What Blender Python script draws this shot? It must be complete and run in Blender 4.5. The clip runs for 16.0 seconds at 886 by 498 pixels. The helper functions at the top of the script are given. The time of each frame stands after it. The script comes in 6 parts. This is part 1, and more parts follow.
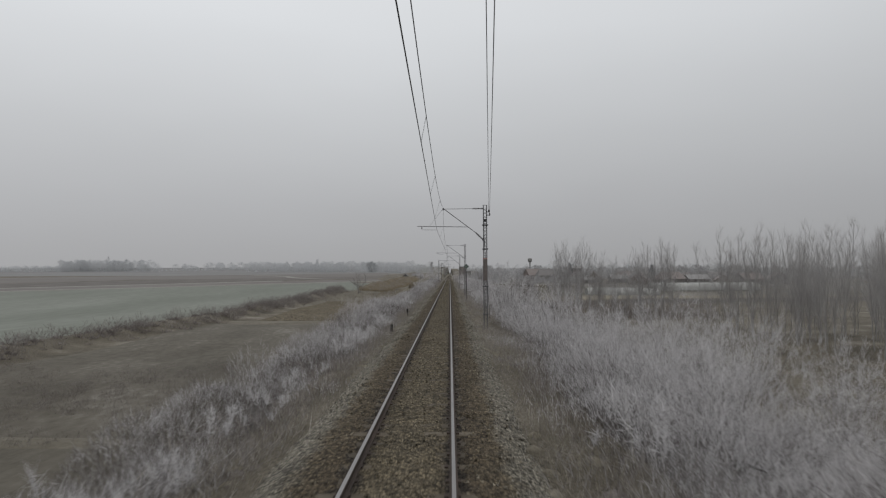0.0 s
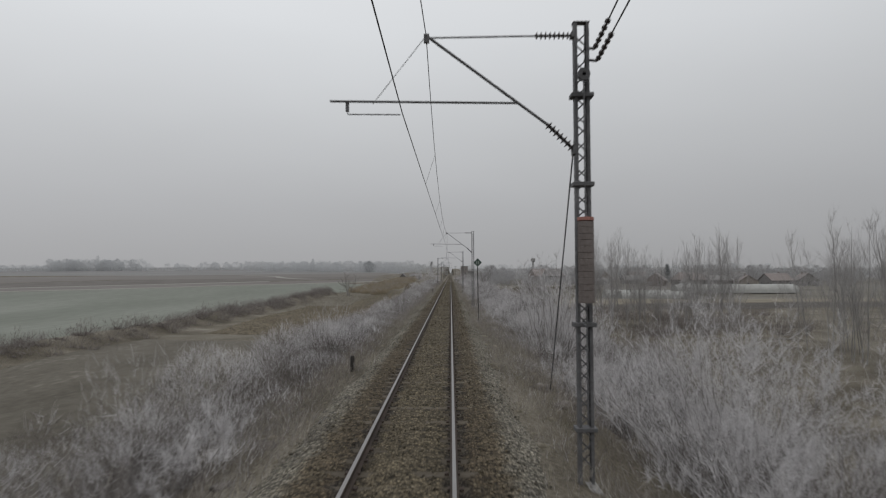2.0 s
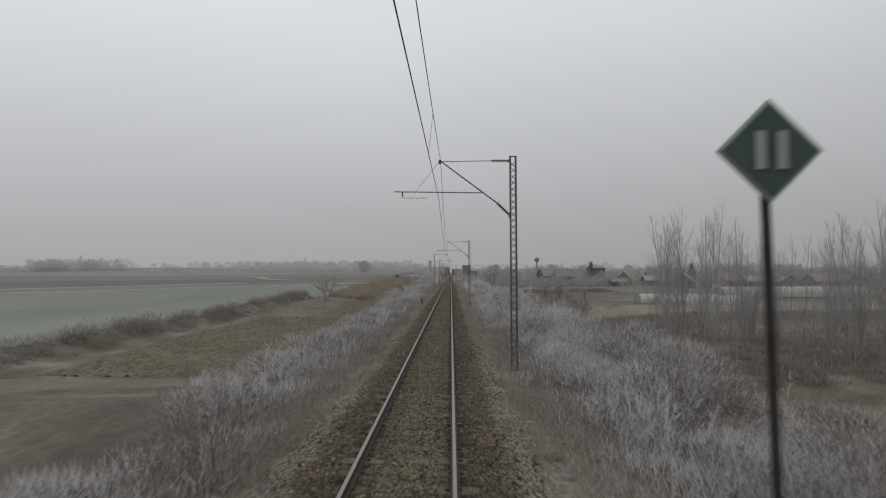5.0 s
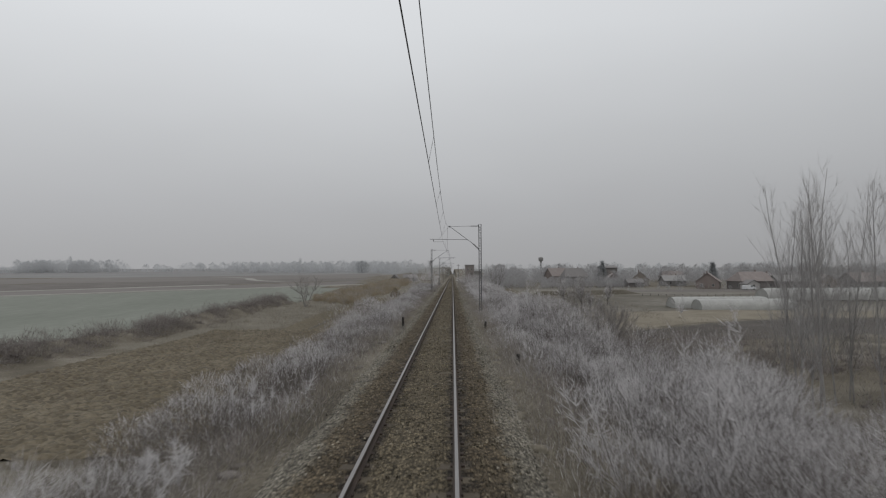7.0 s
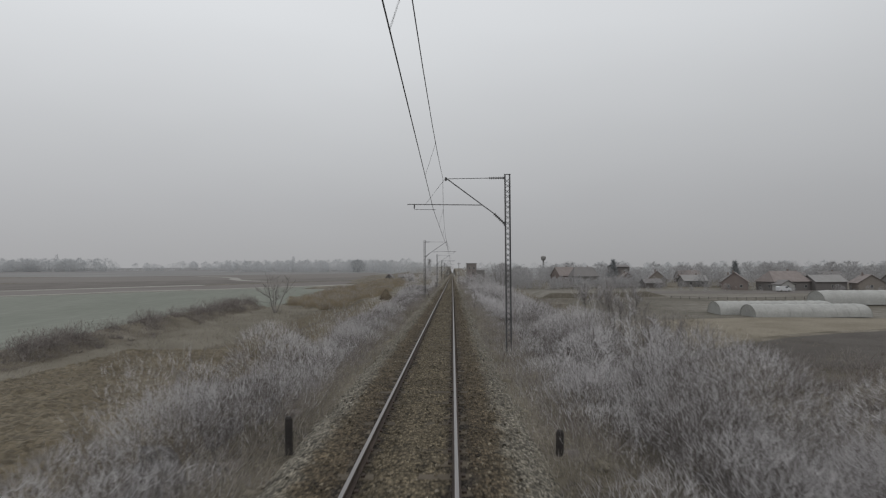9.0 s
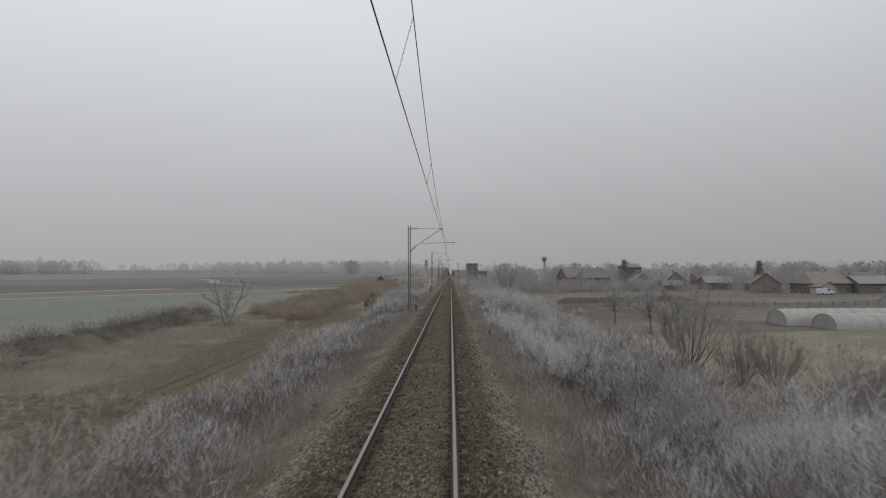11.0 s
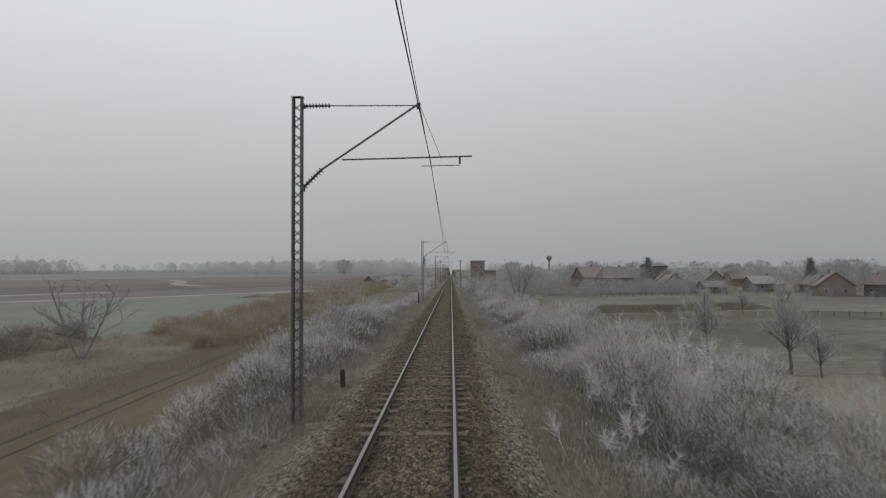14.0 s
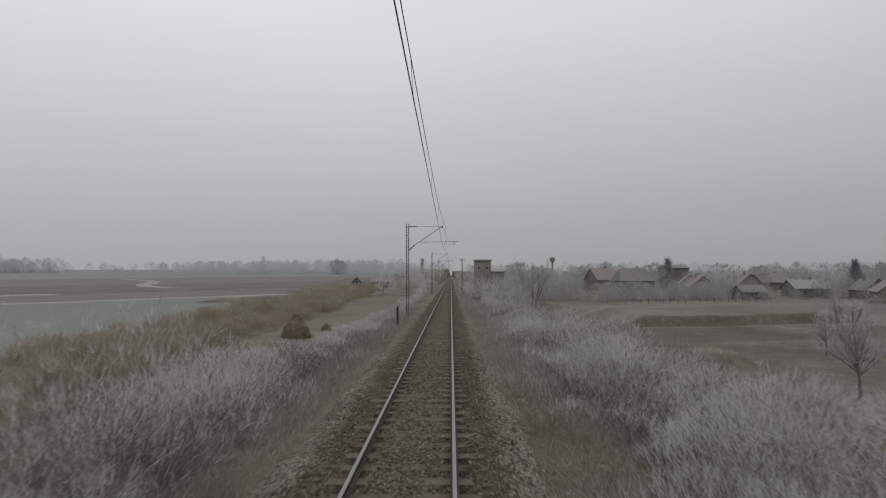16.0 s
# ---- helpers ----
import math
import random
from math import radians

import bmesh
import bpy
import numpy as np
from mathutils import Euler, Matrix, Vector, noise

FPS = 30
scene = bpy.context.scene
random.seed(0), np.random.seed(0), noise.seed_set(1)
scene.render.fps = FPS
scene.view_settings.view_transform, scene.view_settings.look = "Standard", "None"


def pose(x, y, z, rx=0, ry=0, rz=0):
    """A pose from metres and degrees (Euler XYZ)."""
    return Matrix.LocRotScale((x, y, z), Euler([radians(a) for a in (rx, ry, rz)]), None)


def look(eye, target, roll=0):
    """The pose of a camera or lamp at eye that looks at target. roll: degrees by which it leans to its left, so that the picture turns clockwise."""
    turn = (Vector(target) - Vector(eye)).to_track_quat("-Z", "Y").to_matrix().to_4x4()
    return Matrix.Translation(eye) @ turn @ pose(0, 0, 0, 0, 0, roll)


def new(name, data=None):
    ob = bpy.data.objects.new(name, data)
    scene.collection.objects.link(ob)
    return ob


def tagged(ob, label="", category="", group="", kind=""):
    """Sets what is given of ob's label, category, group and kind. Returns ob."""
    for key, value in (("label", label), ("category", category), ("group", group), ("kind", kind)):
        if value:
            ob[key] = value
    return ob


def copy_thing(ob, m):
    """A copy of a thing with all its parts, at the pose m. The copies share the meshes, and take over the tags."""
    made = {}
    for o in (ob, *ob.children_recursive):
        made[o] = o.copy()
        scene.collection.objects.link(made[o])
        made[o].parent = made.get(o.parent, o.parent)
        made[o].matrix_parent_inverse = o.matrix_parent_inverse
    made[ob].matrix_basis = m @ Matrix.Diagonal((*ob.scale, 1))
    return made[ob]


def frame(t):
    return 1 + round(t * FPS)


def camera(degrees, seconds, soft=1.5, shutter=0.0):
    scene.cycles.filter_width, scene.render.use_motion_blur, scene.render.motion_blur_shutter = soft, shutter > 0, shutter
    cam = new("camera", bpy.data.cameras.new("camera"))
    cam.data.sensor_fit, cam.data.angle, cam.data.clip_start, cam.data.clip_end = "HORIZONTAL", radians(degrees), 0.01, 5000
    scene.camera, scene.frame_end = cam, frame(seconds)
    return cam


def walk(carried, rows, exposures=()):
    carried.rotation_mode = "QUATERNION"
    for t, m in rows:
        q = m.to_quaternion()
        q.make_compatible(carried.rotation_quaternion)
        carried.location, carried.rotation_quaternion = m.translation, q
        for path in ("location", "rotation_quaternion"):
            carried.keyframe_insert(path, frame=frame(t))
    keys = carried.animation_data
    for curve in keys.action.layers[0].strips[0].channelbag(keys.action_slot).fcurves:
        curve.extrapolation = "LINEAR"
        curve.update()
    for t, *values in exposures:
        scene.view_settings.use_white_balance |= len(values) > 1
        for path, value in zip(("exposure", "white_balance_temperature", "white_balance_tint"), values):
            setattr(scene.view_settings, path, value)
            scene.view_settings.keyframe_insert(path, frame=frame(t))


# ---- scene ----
cam = camera(76.2, 16.0, soft=1.2, shutter=0.2)
EYE_X, EYE_Z = 0.71, 2.88          # the driver's side of the cab, above the rail heads
# seconds, metres along the track, yaw, pitch, roll
ROWS = [
    (0.0, 0.000, 0.70, 2.41, 0.22),
    (0.5, 6.166, 0.78, 2.42, 0.22),
    (1.0, 12.363, 0.84, 2.42, 0.20),
    (1.5, 18.601, 0.83, 2.50, 0.16),
    (2.0, 24.938, 0.78, 2.42, 0.14),
    (2.5, 30.783, 0.87, 2.45, 0.19),
    (3.0, 36.652, 0.77, 2.43, 0.17),
    (3.5, 42.515, 0.80, 2.44, 0.15),
    (4.0, 48.390, 0.78, 2.44, 0.13),
    (6.5, 78.116, 0.94, 2.43, 0.27),
    (7.0, 83.928, 0.97, 2.47, 0.33),
    (7.5, 89.702, 1.01, 2.50, 0.32),
    (8.0, 95.477, 0.99, 2.61, 0.30),
    (8.5, 101.294, 0.98, 2.47, 0.35),
    (9.0, 107.224, 0.96, 2.40, 0.29),
    (11.5, 136.289, 0.77, 2.58, 0.42),
    (12.0, 142.068, 0.86, 2.60, 0.46),
    (12.5, 147.838, 0.83, 2.63, 0.45),
    (13.0, 153.669, 0.89, 2.57, 0.41),
    (13.5, 159.556, 0.84, 2.54, 0.45),
    (14.0, 165.453, 0.82, 2.53, 0.47),
    (14.5, 171.274, 0.75, 2.56, 0.30),
    (15.0, 177.162, 0.79, 2.58, 0.25),
    (15.5, 183.033, 0.82, 2.60, 0.22),
    (16.0, 188.910, 0.81, 2.67, 0.14),
]
walk(cam, [(t, pose(EYE_X, y, EYE_Z, 90 + pitch, roll, yaw)) for t, y, yaw, pitch, roll in ROWS])
# ---- light: an even overcast winter sky ----
world = bpy.data.worlds.new("overcast_sky")
scene.world = world
world.use_nodes = True
wn, wl = world.node_tree.nodes, world.node_tree.links
wn.clear()
w_out = wn.new("ShaderNodeOutputWorld")
w_bg = wn.new("ShaderNodeBackground")
w_bg.inputs["Strength"].default_value = 1.0
w_tc = wn.new("ShaderNodeTexCoord")
w_sep = wn.new("ShaderNodeSeparateXYZ")
w_ramp = wn.new("ShaderNodeValToRGB")
w_noise = wn.new("ShaderNodeTexNoise")
w_noise.inputs["Scale"].default_value = 1.6
w_noise.inputs["Detail"].default_value = 3.0
w_map = wn.new("ShaderNodeMapping")
w_map.inputs["Scale"].default_value = (1.0, 1.0, 2.6)
w_mul = wn.new("ShaderNodeMath")
w_mul.operation = "MULTIPLY_ADD"
w_mul.inputs[1].default_value = 0.10
w_add = wn.new("ShaderNodeMath")
w_add.operation = "ADD"
SKY = [(0.0, (0.325, 0.325, 0.329)), (0.47, (0.345, 0.346, 0.351)), (0.505, (0.354, 0.355, 0.363)), (0.56, (0.422, 0.428, 0.441)), (0.62, (0.518, 0.530, 0.546)),
       (0.70, (0.671, 0.690, 0.713)), (0.80, (0.792, 0.81, 0.837)), (1.0, (0.874, 0.89, 0.917))]
ramp = w_ramp.color_ramp
while len(ramp.elements) < len(SKY):
    ramp.elements.new(0.5)
for el, (at, col) in zip(ramp.elements, SKY):
    el.position, el.color = at, (*col, 1)
w_half = wn.new("ShaderNodeMath")
w_half.operation = "MULTIPLY_ADD"
w_half.inputs[1].default_value, w_half.inputs[2].default_value = 0.5, 0.5
wl.new(w_tc.outputs["Generated"], w_sep.inputs[0])
wl.new(w_tc.outputs["Generated"], w_map.inputs[0])
wl.new(w_map.outputs[0], w_noise.inputs["Vector"])
wl.new(w_sep.outputs["Z"], w_half.inputs[0])
w_sub = wn.new("ShaderNodeMath")
w_sub.operation = "SUBTRACT"
w_sub.inputs[1].default_value = 0.5
wl.new(w_noise.outputs["Fac"], w_sub.inputs[0])
w_scale = wn.new("ShaderNodeMath")
w_scale.operation = "MULTIPLY"
w_scale.inputs[1].default_value = 0.045
wl.new(w_sub.outputs[0], w_scale.inputs[0])
wl.new(w_half.outputs[0], w_add.inputs[0])
wl.new(w_scale.outputs[0], w_add.inputs[1])
wl.new(w_add.outputs[0], w_ramp.inputs[0])
# the cloud is a little thinner to the west
w_side = wn.new("ShaderNodeMath")
w_side.operation = "MULTIPLY_ADD"
w_side.inputs[1].default_value, w_side.inputs[2].default_value = -0.13, 1.0
wl.new(w_sep.outputs["X"], w_side.inputs[0])
wl.new(w_side.outputs[0], w_bg.inputs["Strength"])
wl.new(w_ramp.outputs[0], w_bg.inputs["Color"])
wl.new(w_bg.outputs[0], w_out.inputs[0])
wn.remove(w_mul)

sun = new("sun", bpy.data.lights.new("sun", "SUN"))
sun.data.energy, sun.data.angle, sun.data.color = 0.5, radians(50), (1.0, 0.97, 0.93)
sun.matrix_world = look((0, 0, 100), (-25, 40, 0))


# ---- materials ----
def material(name, colours, scale=3.0, fine=40.0, rough=0.85, metal=0.0, bump=0.3, bump_scale=None, island=0.0, obj=0.0, voronoi=0.0, detail=6.0, spec=0.3, distance=0.02, stretch=None, thin=0.0):
    """Colours mixed by a coarse and a fine noise in metres; island and obj vary the brightness from piece to piece."""
    m = bpy.data.materials.new(name)
    m.use_nodes = True
    n, l = m.node_tree.nodes, m.node_tree.links
    b = n["Principled BSDF"]
    b.inputs["Roughness"].default_value, b.inputs["Metallic"].default_value = rough, metal
    b.inputs["Specular IOR Level"].default_value = spec
    geo = n.new("ShaderNodeNewGeometry")
    vec = geo.outputs["Position"]
    if stretch:
        mp = n.new("ShaderNodeMapping")
        mp.inputs["Scale"].default_value = stretch
        l.new(vec, mp.inputs[0])
        vec = mp.outputs[0]
    big = n.new("ShaderNodeTexNoise")
    big.inputs["Scale"].default_value, big.inputs["Detail"].default_value = 1.0 / scale, detail
    small = n.new("ShaderNodeTexNoise")
    small.inputs["Scale"].default_value, small.inputs["Detail"].default_value = fine, 4.0
    l.new(vec, big.inputs["Vector"])
    l.new(vec, small.inputs["Vector"])
    mix = n.new("ShaderNodeMath")
    mix.operation = "MULTIPLY_ADD"
    mix.inputs[1].default_value = 0.45
    l.new(small.outputs["Fac"], mix.inputs[0])
    half = n.new("ShaderNodeMath")
    half.operation = "MULTIPLY"
    half.inputs[1].default_value = 0.55
    l.new(big.outputs["Fac"], half.inputs[0])
    l.new(half.outputs[0], mix.inputs[2])
    cr = n.new("ShaderNodeValToRGB")
    el = cr.color_ramp.elements
    while len(el) < len(colours):
        el.new(0.5)
    for k, c in enumerate(colours):
        el[k].position = 0.33 + 0.34 * k / max(1, len(colours) - 1)
        el[k].color = (*c, 1)
    l.new(mix.outputs[0], cr.inputs[0])
    colour = cr.outputs[0]
    for amount, src in ((island, "Random Per Island"), (obj, None)):
        if amount:
            out = geo.outputs[src] if src else n.new("ShaderNodeObjectInfo").outputs["Random"]
            rng_ = n.new("ShaderNodeMapRange")
            rng_.inputs["To Min"].default_value, rng_.inputs["To Max"].default_value = 1 - amount, 1 + amount
            l.new(out, rng_.inputs["Value"])
            mm = n.new("ShaderNodeMix")
            mm.data_type, mm.blend_type = "RGBA", "MULTIPLY"
            mm.inputs[0].default_value = 1.0
            l.new(colour, mm.inputs[6])
            l.new(rng_.outputs[0], mm.inputs[7])
            colour = mm.outputs[2]
    height = small.outputs["Fac"]
    if voronoi:
        vo = n.new("ShaderNodeTexVoronoi")
        vo.inputs["Scale"].default_value = voronoi
        l.new(vec, vo.inputs["Vector"])
        hue = n.new("ShaderNodeMix")
        hue.data_type, hue.blend_type = "RGBA", "MULTIPLY"
        hue.inputs[0].default_value = 0.75 if voronoi > 8 else 0.5
        bw = n.new("ShaderNodeSeparateColor")
        l.new(vo.outputs["Color"], bw.inputs[0])
        mr = n.new("ShaderNodeMapRange")
        mr.inputs["To Min"].default_value, mr.inputs["To Max"].default_value = 0.35, 1.65
        l.new(bw.outputs[0], mr.inputs["Value"])
        l.new(colour, hue.inputs[6])
        l.new(mr.outputs[0], hue.inputs[7])
        colour = hue.outputs[2]
        inv = n.new("ShaderNodeMath")
        inv.operation = "SUBTRACT"
        inv.inputs[0].default_value = 1.0
        l.new(vo.outputs["Distance"], inv.inputs[1])
        height = inv.outputs[0]
    l.new(colour, b.inputs["Base Color"])
    if bump:
        bp = n.new("ShaderNodeBump")
        bp.inputs["Strength"].default_value, bp.inputs["Distance"].default_value = bump, distance
        if bump_scale:
            bn = n.new("ShaderNodeTexNoise")
            bn.inputs["Scale"].default_value, bn.inputs["Detail"].default_value = bump_scale, 5.0
            l.new(vec, bn.inputs["Vector"])
            height = bn.outputs["Fac"]
        l.new(height, bp.inputs["Height"])
        l.new(bp.outputs[0], b.inputs["Normal"])
    if thin:
        # frost crystals and dry blades let some light through
        tr = n.new("ShaderNodeBsdfTranslucent")
        l.new(colour, tr.inputs["Color"])
        ms = n.new("ShaderNodeMixShader")
        ms.inputs[0].default_value = thin
        l.new(b.outputs[0], ms.inputs[1])
        l.new(tr.outputs[0], ms.inputs[2])
        l.new(ms.outputs[0], n["Material Output"].inputs["Surface"])
    return m


M_GROUND = material("rough_frosted_grass", [(0.034, 0.029, 0.020), (0.081, 0.069, 0.050), (0.138, 0.121, 0.092), (0.248, 0.230, 0.195)], 5.0, 11.0, bump=1.0, bump_scale=9.0, distance=0.12)


def ballast_material():
    """Crushed stone: brown in the track, darker beside the rails, frosted and pale on the shoulder."""
    m = bpy.data.materials.new("ballast_stone")
    m.use_nodes = True
    n, l = m.node_tree.nodes, m.node_tree.links
    b = n["Principled BSDF"]
    b.inputs["Roughness"].default_value, b.inputs["Specular IOR Level"].default_value = 0.9, 0.2
    pos = n.new("ShaderNodeNewGeometry").outputs["Position"]

    def math_node(op, a, c=None, d=None):
        q = n.new("ShaderNodeMath")
        q.operation = op
        for k, v in enumerate((a, c, d)):
            if v is None:
                continue
            if isinstance(v, (int, float)):
                q.inputs[k].default_value = v
            else:
                l.new(v, q.inputs[k])
        return q.outputs[0]

    def tex(kind, scale, detail=4.0):
        q = n.new(kind)
        q.inputs["Scale"].default_value = scale
        if kind == "ShaderNodeTexNoise":
            q.inputs["Detail"].default_value = detail
        l.new(pos, q.inputs["Vector"])
        return q

    sep = n.new("ShaderNodeSeparateXYZ")
    l.new(pos, sep.inputs[0])
    rough_edge = math_node("MULTIPLY_ADD", tex("ShaderNodeTexNoise", 2.3, 6.0).outputs["Fac"], 0.7, -0.35)
    ax = math_node("ADD", math_node("ABSOLUTE", sep.outputs["X"]), rough_edge)
    cr = n.new("ShaderNodeValToRGB")
    stops = [(0.0, (0.118, 0.098, 0.066)), (0.20, (0.108, 0.089, 0.059)), (0.245, (0.050, 0.042, 0.033)), (0.315, (0.050, 0.042, 0.033)), (0.37, (0.082, 0.064, 0.042)), (0.53, (0.100, 0.080, 0.053)), (0.62, (0.165, 0.150, 0.120)), (0.75, (0.190, 0.175, 0.143)), (1.0, (0.13, 0.115, 0.085))]
    el = cr.color_ramp.elements
    while len(el) < len(stops):
        el.new(0.5)
    for e, (at, c) in zip(el, stops):
        e.position, e.color = at, (*c, 1)
    l.new(math_node("MULTIPLY", ax, 1 / 2.8), cr.inputs[0])
    vo, vo2 = tex("ShaderNodeTexVoronoi", 19.0), tex("ShaderNodeTexVoronoi", 43.0)
    patch = tex("ShaderNodeTexNoise", 0.8, 5.0)
    tone = math_node("MULTIPLY", math_node("MULTIPLY_ADD", patch.outputs["Fac"], 0.9, 0.55), 1.0)
    for v, a0, a1 in ((vo, 0.30, 1.7), (vo2, 0.55, 1.45)):
        sc = n.new("ShaderNodeSeparateColor")
        l.new(v.outputs["Color"], sc.inputs[0])
        mr = n.new("ShaderNodeMapRange")
        mr.inputs["To Min"].default_value, mr.inputs["To Max"].default_value = a0, a1
        l.new(sc.outputs[0], mr.inputs["Value"])
        tone = math_node("MULTIPLY", tone, mr.outputs[0])
    # the gaps between the stones are darker
    gap_ = n.new("ShaderNodeMapRange")
    gap_.inputs["From Min"].default_value, gap_.inputs["From Max"].default_value = 0.25, 0.75
    gap_.inputs["To Min"].default_value, gap_.inputs["To Max"].default_value = 1.15, 0.45
    l.new(vo.outputs["Distance"], gap_.inputs["Value"])
    tone = math_node("MULTIPLY", tone, gap_.outputs[0])
    mul = n.new("ShaderNodeMix")
    mul.data_type, mul.blend_type = "RGBA", "MULTIPLY"
    mul.inputs[0].default_value = 1.0
    l.new(cr.outputs[0], mul.inputs[6])
    l.new(tone, mul.inputs[7])
    l.new(mul.outputs[2], b.inputs["Base Color"])
    bp = n.new("ShaderNodeBump")
    bp.inputs["Strength"].default_value, bp.inputs["Distance"].default_value = 1.0, 0.05
    l.new(math_node("SUBTRACT", 1.0, vo.outputs["Distance"]), bp.inputs["Height"])
    l.new(bp.outputs[0], b.inputs["Normal"])
    return m


M_BALLAST = ballast_material()
# frosted fields with the distance haze put into their colour
M_FARPALE = material("hazed_frosted_far_fields", [(0.145, 0.142, 0.139), (0.165, 0.162, 0.159), (0.190, 0.187, 0.184)], 60.0, 0.2, bump=0)
M_STONE = material("loose_ballast_stone", [(0.070, 0.057, 0.038), (0.128, 0.108, 0.075), (0.230, 0.205, 0.160)], 3.0, 20.0, bump=0.3, island=0.6)
M_RUST = material("rusty_rail_steel", [(0.028, 0.022, 0.019), (0.050, 0.037, 0.030), (0.075, 0.055, 0.044)], 0.8, 30.0, rough=0.8, bump=0.2)
M_SHINE = material("polished_rail_head", [(0.23, 0.22, 0.215), (0.31, 0.30, 0.295)], 2.0, 25.0, rough=0.42, metal=0.85, bump=0.05, stretch=(1, 0.05, 1))
M_SLEEPER = material("weathered_sleeper", [(0.048, 0.039, 0.027), (0.078, 0.064, 0.046), (0.120, 0.103, 0.080)], 0.6, 22.0, bump=0.5, obj=0.25, stretch=(0.25, 1, 1))
M_MEADOW = material("dull_winter_meadow", [(0.053, 0.046, 0.034), (0.075, 0.066, 0.050), (0.101, 0.090, 0.071), (0.170, 0.157, 0.134)], 8.0, 1.6, bump=0.7, bump_scale=5.0, distance=0.1, stretch=(1, 0.5, 1))
# paler than frost alone: haze is painted into the village crowns
M_VILLAGETWIG = material("hazed_frosted_village_crowns", [(0.31, 0.305, 0.306), (0.38, 0.375, 0.377), (0.46, 0.455, 0.458)], 3.0, 1.6, bump=0, island=0.1, spec=0.0, thin=0.5)
M_GREEN = material("winter_wheat", [(0.118, 0.128, 0.105), (0.145, 0.155, 0.130), (0.185, 0.194, 0.168)], 22.0, 0.9, bump=0.4, bump_scale=4.0, stretch=(1, 0.22, 1))
M_PLOUGH = material("ploughed_clods", [(0.078, 0.063, 0.041), (0.114, 0.095, 0.065), (0.152, 0.130, 0.094)], 6.0, 3.0, bump=1.0, voronoi=3.0, distance=0.22)
M_SOIL = material("bare_soil_strip", [(0.064, 0.051, 0.028), (0.088, 0.071, 0.042), (0.114, 0.094, 0.060)], 9.0, 2.0, bump=0.5, bump_scale=3.0, stretch=(1, 0.15, 1))
M_DARKSOIL = material("dark_ploughed_soil", [(0.080, 0.071, 0.063), (0.105, 0.094, 0.085), (0.135, 0.124, 0.114)], 12.0, 1.5, bump=0.6, bump_scale=2.0)
M_PALE = material("pale_frosted_stubble", [(0.086, 0.075, 0.054), (0.118, 0.105, 0.080), (0.165, 0.150, 0.120)], 6.0, 3.0, bump=0.6, bump_scale=4.0, distance=0.08)
M_STUBBLE = material("tan_frosted_stubble", [(0.122, 0.104, 0.074), (0.163, 0.142, 0.106), (0.215, 0.192, 0.150)], 7.0, 2.0, bump=0.5, bump_scale=4.0)
M_FARBROWN = material("far_brown_field", [(0.110, 0.099, 0.090), (0.133, 0.122, 0.112), (0.160, 0.149, 0.139)], 40.0, 0.4, bump=0.2, stretch=(0.2, 1, 1))
M_FROSTSTRIP = material("frosted_field_edge", [(0.19, 0.183, 0.165), (0.26, 0.252, 0.234)], 5.0, 2.0, bump=0.3)
M_TWIG = material("hoar_frost_twigs", [(0.34, 0.327, 0.326), (0.50, 0.484, 0.485), (0.68, 0.664, 0.667)], 1.6, 9.0, rough=0.9, bump=0, island=0.21, spec=0.1, thin=0.45)
# dry stems, their colour darkened so that clump bases look shaded
M_STEM = material("dry_weed_stems", [(0.080, 0.070, 0.063), (0.135, 0.121, 0.113), (0.21, 0.195, 0.186)], 1.2, 9.0, rough=0.9, bump=0, island=0.24, spec=0.1, thin=0.45)
M_DRYGRASS = material("dry_grass_blades", [(0.165, 0.146, 0.110), (0.265, 0.240, 0.190), (0.39, 0.363, 0.305)], 2.5, 6.0, rough=0.9, bump=0, island=0.21, spec=0.1, thin=0.45)
M_REED = material("dry_reed_stalks", [(0.235, 0.196, 0.140), (0.32, 0.272, 0.200), (0.42, 0.368, 0.287)], 3.0, 6.0, rough=0.9, bump=0, island=0.21, spec=0.1, thin=0.45)
M_HEDGE = material("dark_ditch_weeds", [(0.125, 0.109, 0.094), (0.205, 0.185, 0.167), (0.31, 0.292, 0.275)], 3.0, 5.0, rough=0.9, bump=0, island=0.27, spec=0.1, thin=0.45)
# some distance haze is lifted into this grey, on near stems too
M_GROVE = material("slender_grey_stems", [(0.140, 0.127, 0.118), (0.201, 0.187, 0.177), (0.268, 0.254, 0.244)], 0.8, 12.0, bump=0.2, stretch=(1, 1, 0.3))
M_DULL = material("dull_bare_twigs", [(0.185, 0.170, 0.160), (0.265, 0.248, 0.238), (0.37, 0.352, 0.343)], 2.0, 8.0, rough=0.9, bump=0, island=0.2, spec=0.1, thin=0.45)
M_DARKPLOUGH = material("wet_dark_plough", [(0.040, 0.034, 0.029), (0.058, 0.050, 0.043), (0.080, 0.071, 0.062)], 5.0, 2.5, bump=1.0, bump_scale=3.0, distance=0.1)
# cores inside the bushes: the shade between the twigs is in these darks
M_INNERDULL = material("shaded_dull_tangle", [(0.085, 0.074, 0.064), (0.18, 0.163, 0.149), (0.30, 0.280, 0.264)], 0.3, 40.0, rough=0.95, bump=1.0, bump_scale=18.0, distance=0.06, spec=0.05)
M_INNER = material("shaded_inner_twigs", [(0.05, 0.046, 0.043), (0.18, 0.171, 0.166), (0.43, 0.417, 0.413)], 0.35, 42.0, rough=0.95, bump=1.0, bump_scale=30.0, distance=0.08, spec=0.05, stretch=(1, 1, 0.30))
